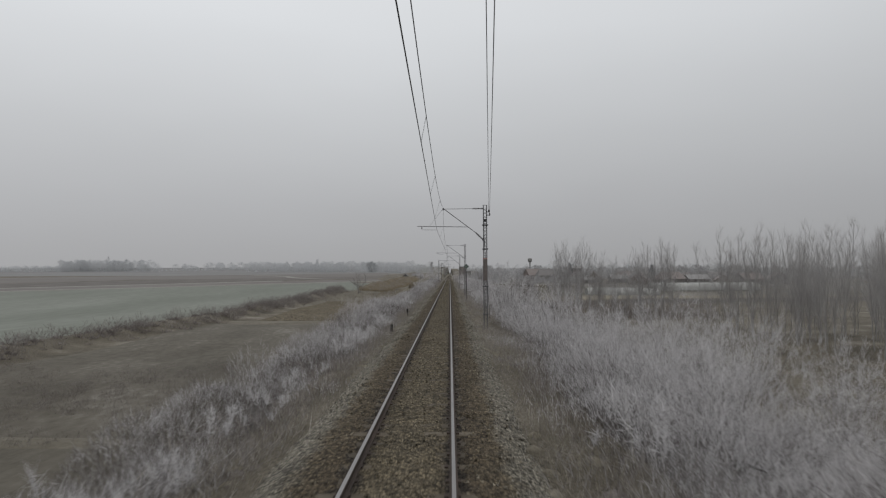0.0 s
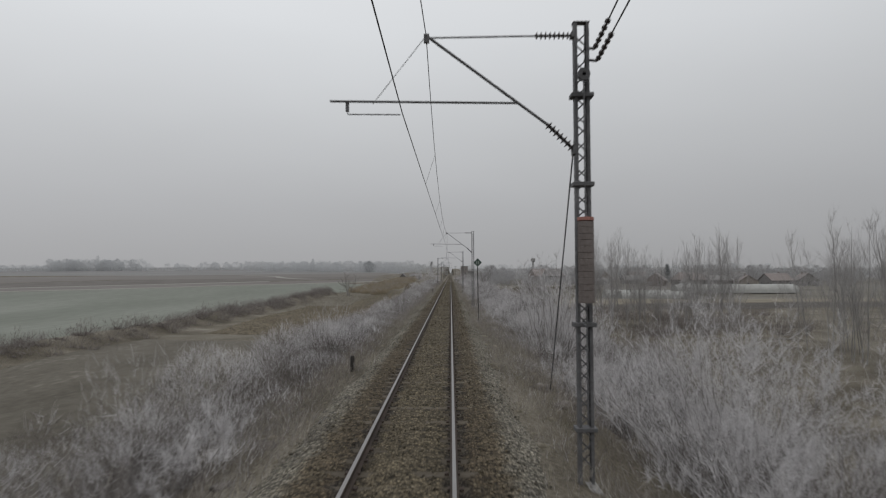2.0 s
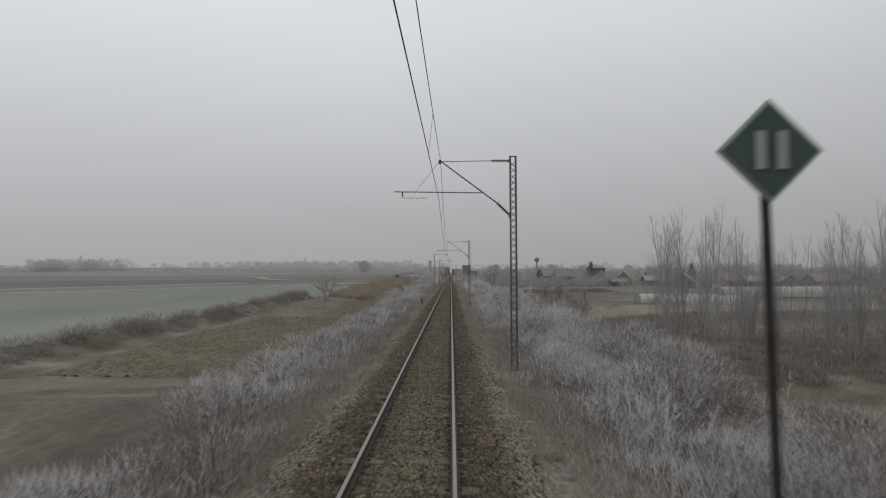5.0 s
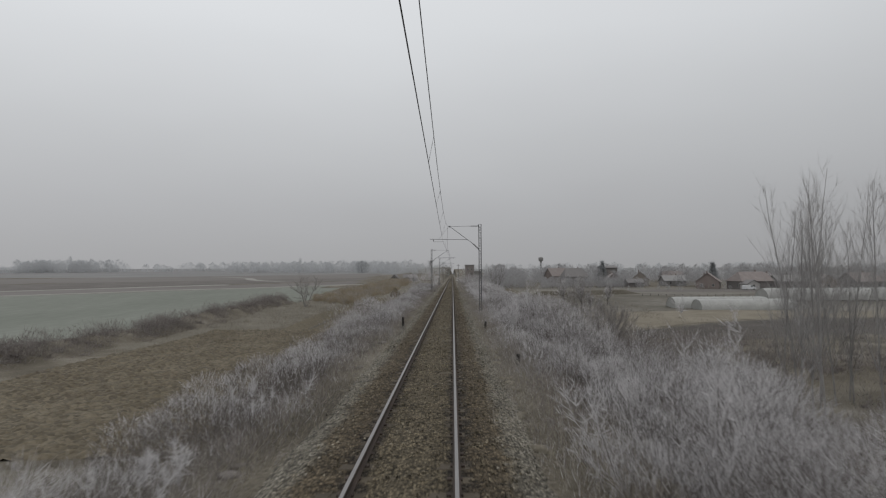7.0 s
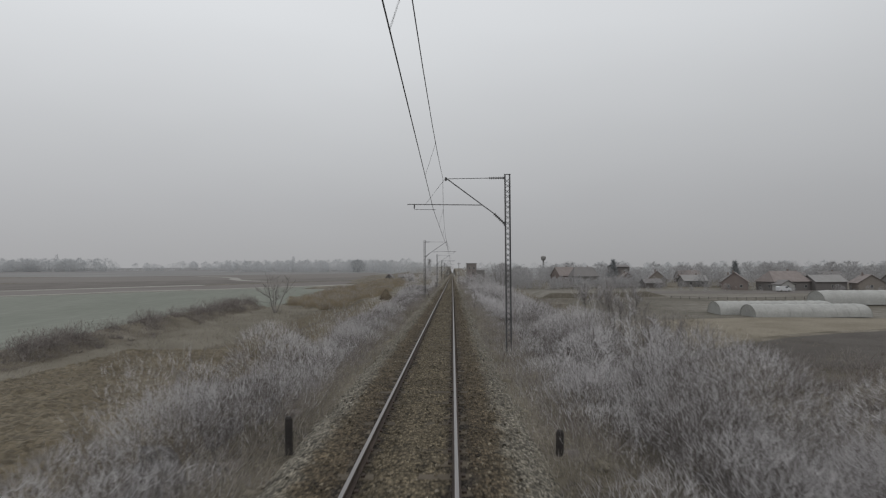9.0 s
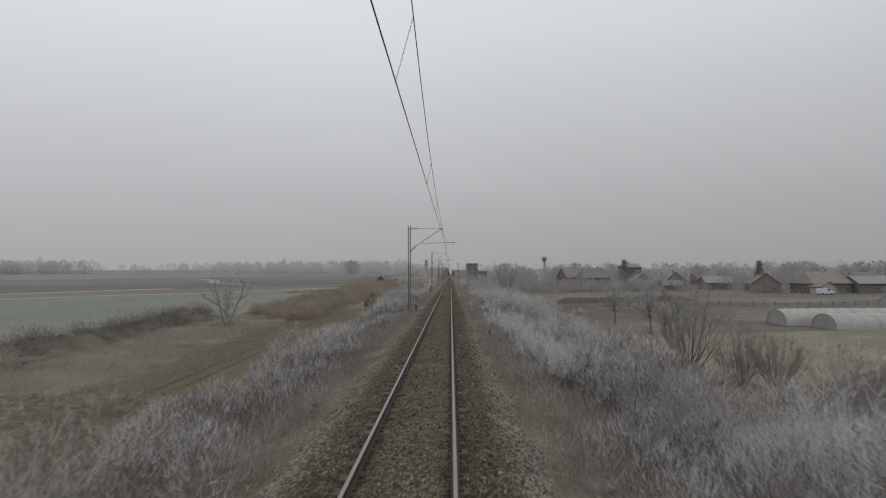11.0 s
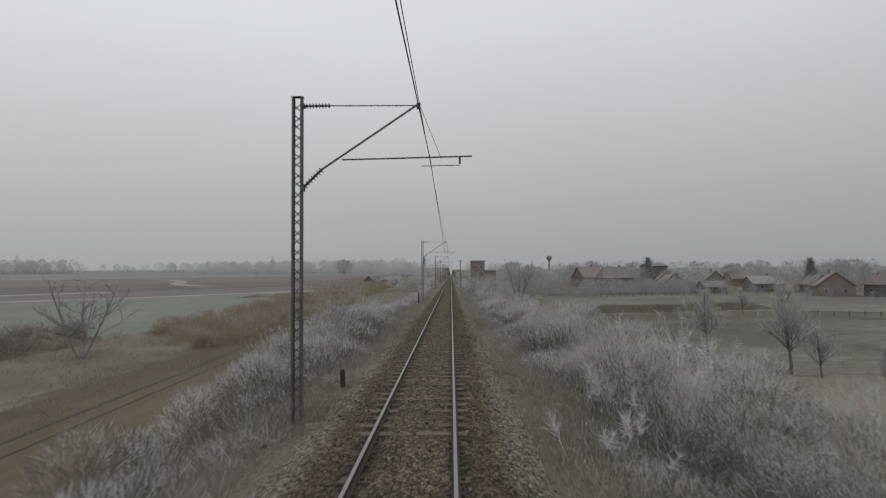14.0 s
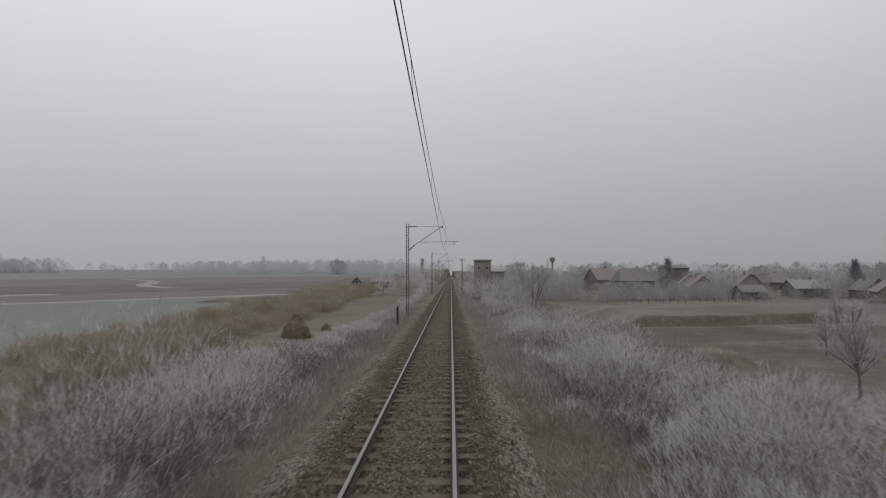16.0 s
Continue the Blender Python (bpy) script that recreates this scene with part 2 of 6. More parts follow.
M_PALEWEED = material("pale_dry_weeds", [(0.230, 0.207, 0.178), (0.345, 0.320, 0.287), (0.494, 0.471, 0.443)], 1.5, 9.0, rough=0.9, bump=0, island=0.25, spec=0.1, thin=0.45)
M_PALESTONE = material("frosted_pale_stone", [(0.095, 0.084, 0.064), (0.16, 0.145, 0.117), (0.27, 0.252, 0.219)], 3.0, 20.0, bump=0.3, island=0.6)
M_FROSTWOOD = material("frost_coated_wood", [(0.25, 0.237, 0.229), (0.35, 0.336, 0.328), (0.46, 0.446, 0.438)], 0.9, 12.0, bump=0.1, island=0.15, spec=0.1, thin=0.3)
M_LOWLAND = material("grey_frosted_lowland", [(0.062, 0.056, 0.042), (0.097, 0.088, 0.070), (0.137, 0.126, 0.106), (0.20, 0.188, 0.166)], 14.0, 1.3, bump=0.7, bump_scale=3.0, distance=0.1, stretch=(0.4, 1, 1))
M_BROWNWEED = material("brown_meadow_weeds", [(0.138, 0.120, 0.110), (0.210, 0.187, 0.175), (0.318, 0.295, 0.282)], 2.0, 7.0, rough=0.9, bump=0, island=0.25, spec=0.1, thin=0.45)
M_WHITETWIG = material("thick_hoar_frost_twigs", [(0.40, 0.386, 0.386), (0.565, 0.55, 0.552), (0.74, 0.726, 0.729)], 1.6, 9.0, rough=0.9, bump=0, island=0.21, spec=0.1, thin=0.5)
M_DITCH = material("grey_brown_ditch_weeds", [(0.183, 0.163, 0.147), (0.254, 0.234, 0.218), (0.366, 0.348, 0.334)], 3.0, 5.0, rough=0.9, bump=0, island=0.2, spec=0.1, thin=0.45)
M_BARK = material("frosted_grey_bark", [(0.075, 0.068, 0.062), (0.125, 0.116, 0.109), (0.20, 0.19, 0.183)], 0.5, 20.0, bump=0.4, stretch=(1, 1, 0.25))
M_BRANCH = material("thin_frosted_branches", [(0.30, 0.288, 0.281), (0.40, 0.387, 0.38), (0.52, 0.507, 0.50)], 2.0, 8.0, bump=0, island=0.18, spec=0.1, thin=0.3)
M_DARKSHRUB = material("bare_brown_branches", [(0.090, 0.080, 0.074), (0.135, 0.124, 0.117), (0.20, 0.188, 0.181)], 2.0, 8.0, bump=0, island=0.18, spec=0.1, thin=0.3)
# far crowns: frost and the distance haze are both in this colour
M_FARTWIG = material("hazed_frosted_far_crowns", [(0.47, 0.478, 0.486), (0.53, 0.538, 0.546), (0.59, 0.598, 0.606)], 9.0, 0.6, bump=0, island=0.05, spec=0.0, thin=0.5)
# dark conifers, their colour lifted for the haze before them
M_FARDARK = material("hazed_far_dark_crowns", [(0.228, 0.238, 0.244), (0.282, 0.292, 0.298), (0.348, 0.358, 0.364)], 8.0, 1.2, bump=0, island=0.12, spec=0.0, thin=0.45)
M_MAST = material("galvanised_mast_steel", [(0.075, 0.074, 0.076), (0.105, 0.104, 0.107), (0.15, 0.15, 0.153)], 0.7, 18.0, rough=0.65, metal=0.3, bump=0.1)
M_WIRE = material("frosted_wire", [(0.045, 0.045, 0.046), (0.075, 0.075, 0.077)], 0.5, 30.0, rough=0.7, bump=0)
M_INSUL = material("brown_insulator_glaze", [(0.035, 0.030, 0.030), (0.06, 0.05, 0.05)], 0.3, 20.0, rough=0.35, bump=0)
M_WEIGHT = material("rusty_iron_weights", [(0.12, 0.102, 0.094), (0.18, 0.157, 0.147)], 0.4, 20.0, bump=0.4)
M_REDPAINT = material("faded_red_paint", [(0.26, 0.11, 0.09), (0.34, 0.17, 0.14)], 0.3, 20.0, bump=0.1)
M_SIGN = material("dark_green_sign_paint", [(0.035, 0.06, 0.048), (0.055, 0.085, 0.07)], 0.4, 12.0, rough=0.6, bump=0.05)
M_SIGNLIGHT = material("pale_sign_paint", [(0.24, 0.26, 0.24), (0.32, 0.34, 0.32)], 0.4, 12.0, rough=0.6, bump=0.05)
M_POST = material("dark_tarred_post", [(0.022, 0.020, 0.019), (0.045, 0.040, 0.037)], 0.3, 18.0, bump=0.4)
# walls, roofs and panes carry the village haze in their colours
M_WALLS = [material("plaster_wall_%s" % k, c, 2.5, 6.0, bump=0.15) for k, c in (
    ("ochre", [(0.215, 0.191, 0.169), (0.253, 0.227, 0.203)]), ("grey", [(0.194, 0.186, 0.180), (0.234, 0.225, 0.219)]),
    ("brick", [(0.188, 0.157, 0.144), (0.225, 0.191, 0.177)]), ("pale", [(0.334, 0.326, 0.313), (0.410, 0.402, 0.389)]), ("dark", [(0.145, 0.135, 0.129), (0.172, 0.161, 0.155)]))]
M_ROOFS = [material("roof_tiles_%s" % k, c, 1.6, 5.0, bump=0.5, bump_scale=5.0) for k, c in (
    ("red", [(0.172, 0.149, 0.140), (0.205, 0.178, 0.168), (0.240, 0.215, 0.207)]), ("brown", [(0.155, 0.147, 0.144), (0.185, 0.176, 0.172)]),
    ("frost", [(0.207, 0.201, 0.196), (0.258, 0.252, 0.247)]))]
M_PANE = material("dark_window_glass", [(0.06, 0.062, 0.064), (0.085, 0.088, 0.09)], 1.0, 4.0, rough=0.15, bump=0, spec=0.5)
M_FRAME = material("window_frame_paint", [(0.30, 0.29, 0.275), (0.38, 0.37, 0.355)], 1.0, 12.0, bump=0.05)
M_FILM = material("polytunnel_film", [(0.245, 0.246, 0.232), (0.29, 0.291, 0.276), (0.34, 0.341, 0.325)], 2.0, 3.0, rough=0.45, bump=0.15, bump_scale=1.5)
M_VAN = material("white_van_paint", [(0.55, 0.56, 0.57), (0.62, 0.63, 0.64)], 2.0, 5.0, rough=0.35, bump=0.0, spec=0.5)
M_TYRE = material("black_rubber", [(0.02, 0.02, 0.02), (0.035, 0.035, 0.035)], 0.3, 10.0, bump=0.1)
M_HUT = material("grey_brown_hut_brick", [(0.17, 0.15, 0.14), (0.215, 0.193, 0.182), (0.265, 0.243, 0.232)], 1.2, 9.0, bump=0.3)
M_CONCRETE = material("stained_concrete", [(0.17, 0.165, 0.158), (0.25, 0.245, 0.235)], 0.8, 12.0, bump=0.3)
M_HAY = material("weathered_hay", [(0.058, 0.045, 0.030), (0.092, 0.075, 0.052), (0.14, 0.12, 0.09)], 0.8, 9.0, bump=0, island=0.35)


# ---- mesh tools ----
def fast_mesh(name, V, F, mats, index=None, smooth=False):
    """A mesh from numpy arrays: vertices, triangles or quads, material numbers."""
    me = bpy.data.meshes.new(name)
    V, F = np.asarray(V, np.float32), np.asarray(F, np.int32)
    k = F.shape[1]
    me.vertices.add(len(V))
    me.vertices.foreach_set("co", V.ravel())
    me.loops.add(F.size)
    me.loops.foreach_set("vertex_index", F.ravel())
    me.polygons.add(len(F))
    me.polygons.foreach_set("loop_start", np.arange(0, F.size, k, dtype=np.int32))
    me.polygons.foreach_set("loop_total", np.full(len(F), k, np.int32))
    for m in (mats if isinstance(mats, (list, tuple)) else [mats]):
        me.materials.append(m)
    if index is not None:
        me.polygons.foreach_set("material_index", np.asarray(index, np.int32))
    me.polygons.foreach_set("use_smooth", np.full(len(F), smooth, bool))
    me.update(calc_edges=True)
    return me


def part(name, bm, mat, parent=None, label="", smooth=False):
    me = bpy.data.meshes.new(name)
    bm.to_mesh(me)
    bm.free()
    me.materials.append(mat)
    if smooth:
        for p in me.polygons:
            p.use_smooth = True
    ob = new(name, me)
    ob.parent = parent
    if label:
        tagged(ob, label)
    return ob


def add_box(bm, cx, cy, cz, sx, sy, sz, m=None):
    r = bmesh.ops.create_cube(bm, size=1.0)
    t = Matrix.Translation((cx, cy, cz)) @ Matrix.Diagonal((sx, sy, sz, 1))
    bmesh.ops.transform(bm, matrix=(m @ t if m else t), verts=r["verts"])
    return r["verts"]


def box(cx, cy, cz, sx, sy, sz, bevel=0.0, m=None):
    bm = bmesh.new()
    add_box(bm, cx, cy, cz, sx, sy, sz, m)
    if bevel:
        bmesh.ops.bevel(bm, geom=bm.edges[:], offset=bevel, segments=1, affect="EDGES")
    return bm


def tube(points, radius, sides=6, caps=True):
    """A round bar along a line of points; radius may be a list."""
    bm = bmesh.new()
    pts = [Vector(p) for p in points]
    rs = radius if isinstance(radius, (list, tuple)) else [radius] * len(pts)
    rings = []
    for i, p in enumerate(pts):
        d = (pts[min(i + 1, len(pts) - 1)] - pts[max(i - 1, 0)]).normalized()
        q = d.to_track_quat("Z", "Y")
        rings.append([bm.verts.new(p + q @ Vector((rs[i] * math.cos(a), rs[i] * math.sin(a), 0))) for a in [2 * math.pi * k / sides for k in range(sides)]])
    for a, b in zip(rings, rings[1:]):
        for k in range(sides):
            bm.faces.new((a[k], a[(k + 1) % sides], b[(k + 1) % sides], b[k]))
    if caps:
        bm.faces.new(rings[0][::-1])
        bm.faces.new(rings[-1])
    return bm


def root(name, x, y, z, label, category, group="", turn=0.0, scale=1.0):
    ob = new(name)
    ob.matrix_basis = Matrix.LocRotScale((x, y, z), Euler((0, 0, radians(turn))), (scale,) * 3)
    return tagged(ob, label, category, group)


# ---- the lie of the land ----
def lerp(x, xs, ys):
    return np.interp(x, xs, ys)


def land_left(y):
    return lerp(y, [-200, 120, 180, 240, 300, 350, 450, 1200, 4500], [-6.4, -6.3, -5.6, -4.4, -2.6, -0.8, 0.8, 13.5, 52])


def land_right(y):
    return lerp(y, [-200, 180, 225, 245, 330, 450, 1200, 4500], [-6.4, -6.4, -6.0, -4.8, -4.3, -2.6, 9.0, 36])


def wave(x, y, s, seed):
    """Cheap smooth unevenness, about -1 to 1."""
    return (np.sin(x / s + 1.7 * seed + 1.3 * np.sin(y / s * 0.7 + seed)) + np.sin(y / s * 1.13 + 2.1 * seed + 1.1 * np.sin(x / s * 0.9 - seed))) * 0.5


def height(x, y):
    """Ground height; the rail heads are at 0."""
    x, y = np.asarray(x, float), np.asarray(y, float)
    ax = np.abs(x)
    side = np.where(x < 0, land_left(y), land_right(y))
    side = side + 0.25 * wave(x, y, 9.0, 1) * np.clip((ax - 9) / 8, 0, 1) * np.clip((130 - ax) / 50, 0, 1) * np.clip((330 - y) / 60, 0, 1)
    side = side + 1.3 * np.exp(-((x + 45.0 + 0.06 * np.clip(140 - y, 0, 200)) / 2.6) ** 2) * (y < 236)
    crest = np.where(ax < 2.3, -0.34, -0.34 - (ax - 2.3) * 0.28)
    bank = -0.62 - (ax - 3.3) * 0.60 + 0.13 * wave(x, y, 1.7, 3) + 0.1 * wave(x, y, 0.8, 5)
    up = np.where(ax < 3.3, crest, bank)
    far = np.clip((ax - 4.0) / 9.0, 0, 1)
    low = np.minimum(side, -0.5 + far * 40)
    return np.where(ax < 3.3, crest, np.maximum(up, low))


def steps(*spans):
    out = []
    for a, b, d in spans:
        out += list(np.arange(a, b - 1e-6, d))
    return np.array(out + [spans[-1][1]])


def sheet(xs, ys, lift=0.0, edge=None):
    """A grid over the land; edge(x, y) gives the sheared places of its corners."""
    X, Y = np.meshgrid(xs, ys)
    if edge:
        X, Y = edge(X, Y)
    Z = height(X, Y) + lift
    V = np.stack([X, Y, Z], -1).reshape(-1, 3)
    nx, ny = X.shape[1], X.shape[0]
    if lift:
        # the rim dips into the ground
        rim = np.zeros((ny, nx), bool)
        rim[[0, -1], :] = rim[:, [0, -1]] = True
        V[rim.ravel(), 2] -= lift + 0.06
    i = (np.arange(ny - 1)[:, None] * nx + np.arange(nx - 1)[None, :]).ravel()
    return V, np.stack([i, i + 1, i + nx + 1, i + nx], 1)


# ---- ground ----
GX = steps((-4500, -700, 380), (-700, -200, 50), (-200, -60, 10), (-60, -15, 1.5), (-15, 15, 0.55), (15, 60, 1.5), (60, 200, 10), (200, 700, 50), (700, 4500, 380))
GY = steps((-160, -20, 14), (-20, 330, 1.8), (330, 350, 10), (350, 450, 10), (450, 600, 10), (600, 1200, 100), (1200, 4500, 150))
V, F = sheet(GX, GY)
tagged(new("ground", fast_mesh("ground", V, F, M_GROUND, smooth=True)), "frost-covered rough grass land rising gently to the horizon", "ground", kind="structure")


def field(name, mat, label, x0, x1, y0, y1, dx, dy, lift=0.05, edge=None):
    V, F = sheet(np.linspace(x0, x1, max(2, int(abs(x1 - x0) / dx))), np.linspace(y0, y1, max(2, int((y1 - y0) / dy))), lift, edge)
    return tagged(new(name, fast_mesh(name, V, F, mat, smooth=True)), label, "field", kind="structure")


def wobble(amount, s):
    return lambda X, Y: (X + amount * wave(X, Y, s, 2), Y + amount * wave(Y, X, s, 4))


def slant(X, Y):
    """The far edge of the wheat runs askew to the railway."""
    far = 327 + (X + 34) * 0.575
    u = (Y - 0.0) / 1.0
    return X + 0.5 * wave(X, Y, 14, 2) - 0.06 * np.clip(140 - u * (far + 60) + 60, 0, 200) * np.clip((X + 90) / 42, 0, 1), -60 + u * (far + 60)


field("wheat_field", M_GREEN, "pale green frosted winter wheat field", -330, -48.5, 0.0, 1.0, 6, 0.012, 0.12, slant)


def strip(name, mat, label, x0, x1, a, b, lift):
    """A band beyond the wheat, from a to b metres past its edge."""
    V, F = sheet(np.linspace(x0, x1, 60), np.linspace(a, b, 12), lift, lambda X, Y: (X, 327 + (X + 34) * 0.575 * np.clip(1 + (X + 330) / 300, 0.2, 1) + Y + 1.2 * wave(X, Y, 11, 3)))
    return tagged(new(name, fast_mesh(name, V, F, mat, smooth=True)), label, "field", kind="structure")


strip("field_margin", M_FROSTSTRIP, "frosted pale grass margin beside the wheat", -400, -36, 0, 4, 0.14)
strip("ploughed_field", M_FARBROWN, "brown ploughed field under light frost", -500, -40, 4, 34, 0.16)
strip("farm_track", M_FROSTSTRIP, "white frosted farm track between fields", -500, -95, 34, 39, 0.2)
strip("ploughed_field", M_DARKSOIL, "dark brown ploughed field beyond the track", -560, -45, 39, 110, 0.2)
strip("stubble_field", M_FARBROWN, "grey brown stubble field in the distance", -1200, -50, 110, 260, 0.25)
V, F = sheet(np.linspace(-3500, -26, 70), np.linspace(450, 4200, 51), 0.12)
tagged(new("far_fields", fast_mesh("far_fields", V, F, M_FARPALE, smooth=True)), "hoar-frosted fields reaching the horizon, haze in their pale colour", "field", kind="structure")
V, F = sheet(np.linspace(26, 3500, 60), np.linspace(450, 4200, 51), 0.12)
tagged(new("far_fields", fast_mesh("far_fields", V, F, M_FARPALE, smooth=True)), "hoar-frosted fields reaching the horizon, haze in their pale colour", "field", kind="structure")
# the farm track bends away between the fields
bend = [(-80, 353), (-92, 362), (-103, 378), (-112, 398), (-122, 422), (-140, 446), (-166, 470)]
bu = np.linspace(0, len(bend) - 1, 50)
bxs, bys = np.interp(bu, range(len(bend)), [p[0] for p in bend]), np.interp(bu, range(len(bend)), [p[1] for p in bend])
V, F = sheet(np.linspace(-3.2, 3.2, 7), np.arange(50), 0.28, lambda X, Y: (X + bxs[Y.astype(int)] + 0.5 * wave(Y, Y, 3.0, 2), bys[Y.astype(int)] + 0.3 * X))
tagged(new("farm_track", fast_mesh("farm_track", V, F, M_FROSTSTRIP, smooth=True)), "white frosted farm track bending between fields", "field", kind="structure")
field("wheat_field", M_GREEN, "pale green frosted wheat reaching the ditch", -80, -37.5, 232, 302, 3, 3, 0.10, wobble(0.8, 11))
field("lower_meadow", M_MEADOW, "dull olive winter meadow with pale frosted patches", -44, -13, -20, 105, 2, 2, 0.05, wobble(1.5, 7))
field("field_path", M_PALE, "pale frosted grass path beside the ploughed field", -42, -12, 106, 111, 2, 0.7, 0.07, wobble(0.8, 9))
field("field_path", M_PALE, "pale frosted path across the lower meadow", -48, -15, 30.5, 33.5, 2, 0.6, 0.08, wobble(0.9, 8))
clods = field("clod_field", M_PLOUGH, "brown ploughed field with dry clods", -37, -12.0, 112, 172, 0.32, 0.36, 0.05, wobble(0.8, 9))
lift = np.random.default_rng(31).uniform(0.0, 1.0, len(clods.data.vertices)) ** 3 * 0.24
for v, q in zip(clods.data.vertices, lift):
    v.co.z += q
field("soil_strip", M_SOIL, "bare brown soil strip with wheel ruts", -27.0, -9.5, 166, 247, 0.7, 1.5, 0.05, wobble(0.5, 12))
field("wheel_rut", M_DARKPLOUGH, "dark wheel rut along the bare soil", -22.0, -21.5, 160, 246, 0.06, 1.5, 0.085, wobble(0.35, 14))
field("wheel_rut", M_DARKPLOUGH, "dark wheel rut along the bare soil", -20.2, -19.85, 166, 240, 0.06, 1.5, 0.085, wobble(0.3, 14))
field("rough_meadow", M_PALE, "pale dry grass meadow", -41, -26.6, 150, 238, 1.2, 1.5, 0.05, wobble(1.0, 6))
field("mown_meadow", M_PALE, "pale mown meadow round the haystack", -22, -7.5, 246, 318, 1.2, 1.5, 0.05, wobble(0.8, 6))
field("low_meadow", M_LOWLAND, "grey frosted low meadow before the village", 25, 240, 212, 345, 4, 2.5, 0.03, wobble(1.2, 10))


def furrow_end(x):
    """The curved line where the dark plough meets the stubble."""
    return np.interp(x, [24, 28, 37, 49, 58, 68, 150], [170, 174, 180, 188.5, 192, 195, 203])


def between(a, b):
    return lambda X, Y: (X + 0.3 * wave(Y * 40, X, 6.0, 2), (1 - Y) * a(X) + Y * b(X) + 0.25 * wave(X, Y, 2.2, 5))


field("stubble_field", M_STUBBLE, "tan stubble strip beside the polytunnels", 25, 150, 0.0, 1.0, 1.5, 0.06, 0.05, between(lambda x: furrow_end(x) + 0.4, lambda x: 217.5 + 0 * x))
field("ploughed_field", M_DARKPLOUGH, "dark ploughed patch on the low ground", 27, 150, 0.0, 1.0, 1.5, 0.06, 0.05, between(lambda x: np.interp(x, [27, 40, 60, 150], [166, 160, 168, 180]), furrow_end))
field("mown_meadow", M_MEADOW, "tan grass plot below the houses", 22, 90, 252, 274, 2, 2, 0.05, wobble(1.0, 9))
field("ploughed_field", M_DARKSOIL, "grey brown garden plots below the houses", 40, 170, 292, 322, 3, 2, 0.05, wobble(1.0, 9))

# ---- track ----
track_bed = root("ballast_bed", 0, 0, 0, "grey-brown crushed stone ballast shoulder with frost", "ballast")
tagged(track_bed, kind="structure")
bx = np.array([-2.75, -2.45, -2.2, -2.0, -1.85, -1.6, -1.35, -1.15, -1.0, -0.9, -0.82, -0.7, -0.6, -0.4, -0.2, 0, 0.2, 0.4, 0.6, 0.7, 0.82, 0.9, 1.0, 1.15, 1.35, 1.6, 1.85, 2.0, 2.2, 2.45, 2.75])
by = steps((-25, 60, 0.3), (60, 260, 0.3), (260, 900, 8))
X, Y = np.meshgrid(bx, by)
Z = np.interp(np.abs(X), [0, 0.4, 0.62, 0.9, 1.05, 1.3, 1.7, 2.0, 2.75], [-0.150, -0.157, -0.180, -0.176, -0.158, -0.150, -0.175, -0.27, -0.58])
gap = ((Y / 0.6) % 1.0)
Z = Z - 0.014 * (np.abs(gap - 0.5) < 0.24) * (np.abs(X) < 1.35)
Z = Z + 0.012 * wave(X, Y, 0.09, 1) + 0.012 * wave(Y, X, 0.23, 2) + 0.02 * wave(X, Y, 1.3, 6) * (np.abs(X) > 1.2)
X = X + 0.10 * wave(Y, Y, 1.1, 4) * (np.abs(X) > 2.1)
Vb = np.stack([X, Y, Z], -1).reshape(-1, 3)
nx, ny = X.shape[1], X.shape[0]
i = (np.arange(ny - 1)[:, None] * nx + np.arange(nx - 1)[None, :]).ravel()
bed = new("ballast", fast_mesh("ballast", Vb, np.stack([i, i + 1, i + nx + 1, i + nx], 1), M_BALLAST, smooth=False))
bed.parent = track_bed

rng = np.random.default_rng(7)


def spin(n, r):
    """n random rotations."""
    q = r.normal(size=(n, 4))
    q /= np.linalg.norm(q, axis=1)[:, None]
    w, x, y, z = q.T
    return np.stack([1 - 2 * (y * y + z * z), 2 * (x * y - z * w), 2 * (x * z + y * w), 2 * (x * y + z * w), 1 - 2 * (x * x + z * z), 2 * (y * z - x * w),
                     2 * (x * z - y * w), 2 * (y * z + x * w), 1 - 2 * (x * x + y * y)], 1).reshape(n, 3, 3)


def stones(n, y0, y1, lo, hi):
    base = np.array([(1, 0, 0), (-1, 0, 0), (0, 1, 0), (0, -1, 0), (0, 0, 1), (0, 0, -1)], float)
    tri = np.array([(0, 2, 4), (2, 1, 4), (1, 3, 4), (3, 0, 4), (2, 0, 5), (3, 1, 5)])
    px, py = rng.uniform(-2.3, 2.3, n), rng.uniform(y0, y1, n)
    rail = np.abs(np.abs(px) - 0.7525) < 0.15
    px = np.where(rail, px + 0.31, px)
    pz = np.interp(np.abs(px), [0, 0.4, 0.62, 0.9, 1.05, 1.3, 1.7, 2.0, 2.75], [-0.150, -0.157, -0.180, -0.176, -0.158, -0.150, -0.175, -0.27, -0.58])
    pz = pz - 0.014 * (np.abs((py / 0.6) % 1.0 - 0.5) < 0.24) * (np.abs(px) < 1.35)
    near_rail = (np.abs(np.abs(px) - 0.8) < 0.3) & (rng.uniform(size=n) < 0.6)
    px, py, pz = px[~near_rail], py[~near_rail], pz[~near_rail]
    n = len(px)
    size = rng.uniform(lo, hi, (n, 1, 1)) * rng.uniform(0.6, 1.15, (n, 6, 1))
    R = spin(n, rng)
    P = np.einsum("nij,vj->nvi", R, base) * size * np.array([1, 1, 0.8]) + np.stack([px, py, pz + 0.004], 1)[:, None, :]
    T = tri[None] + (np.arange(n) * 6)[:, None, None]
    return P.reshape(-1, 3), T.reshape(-1, 3), np.repeat(np.where(np.abs(px) + rng.normal(0, 0.12, n) > 1.62, 1, 0), 6)


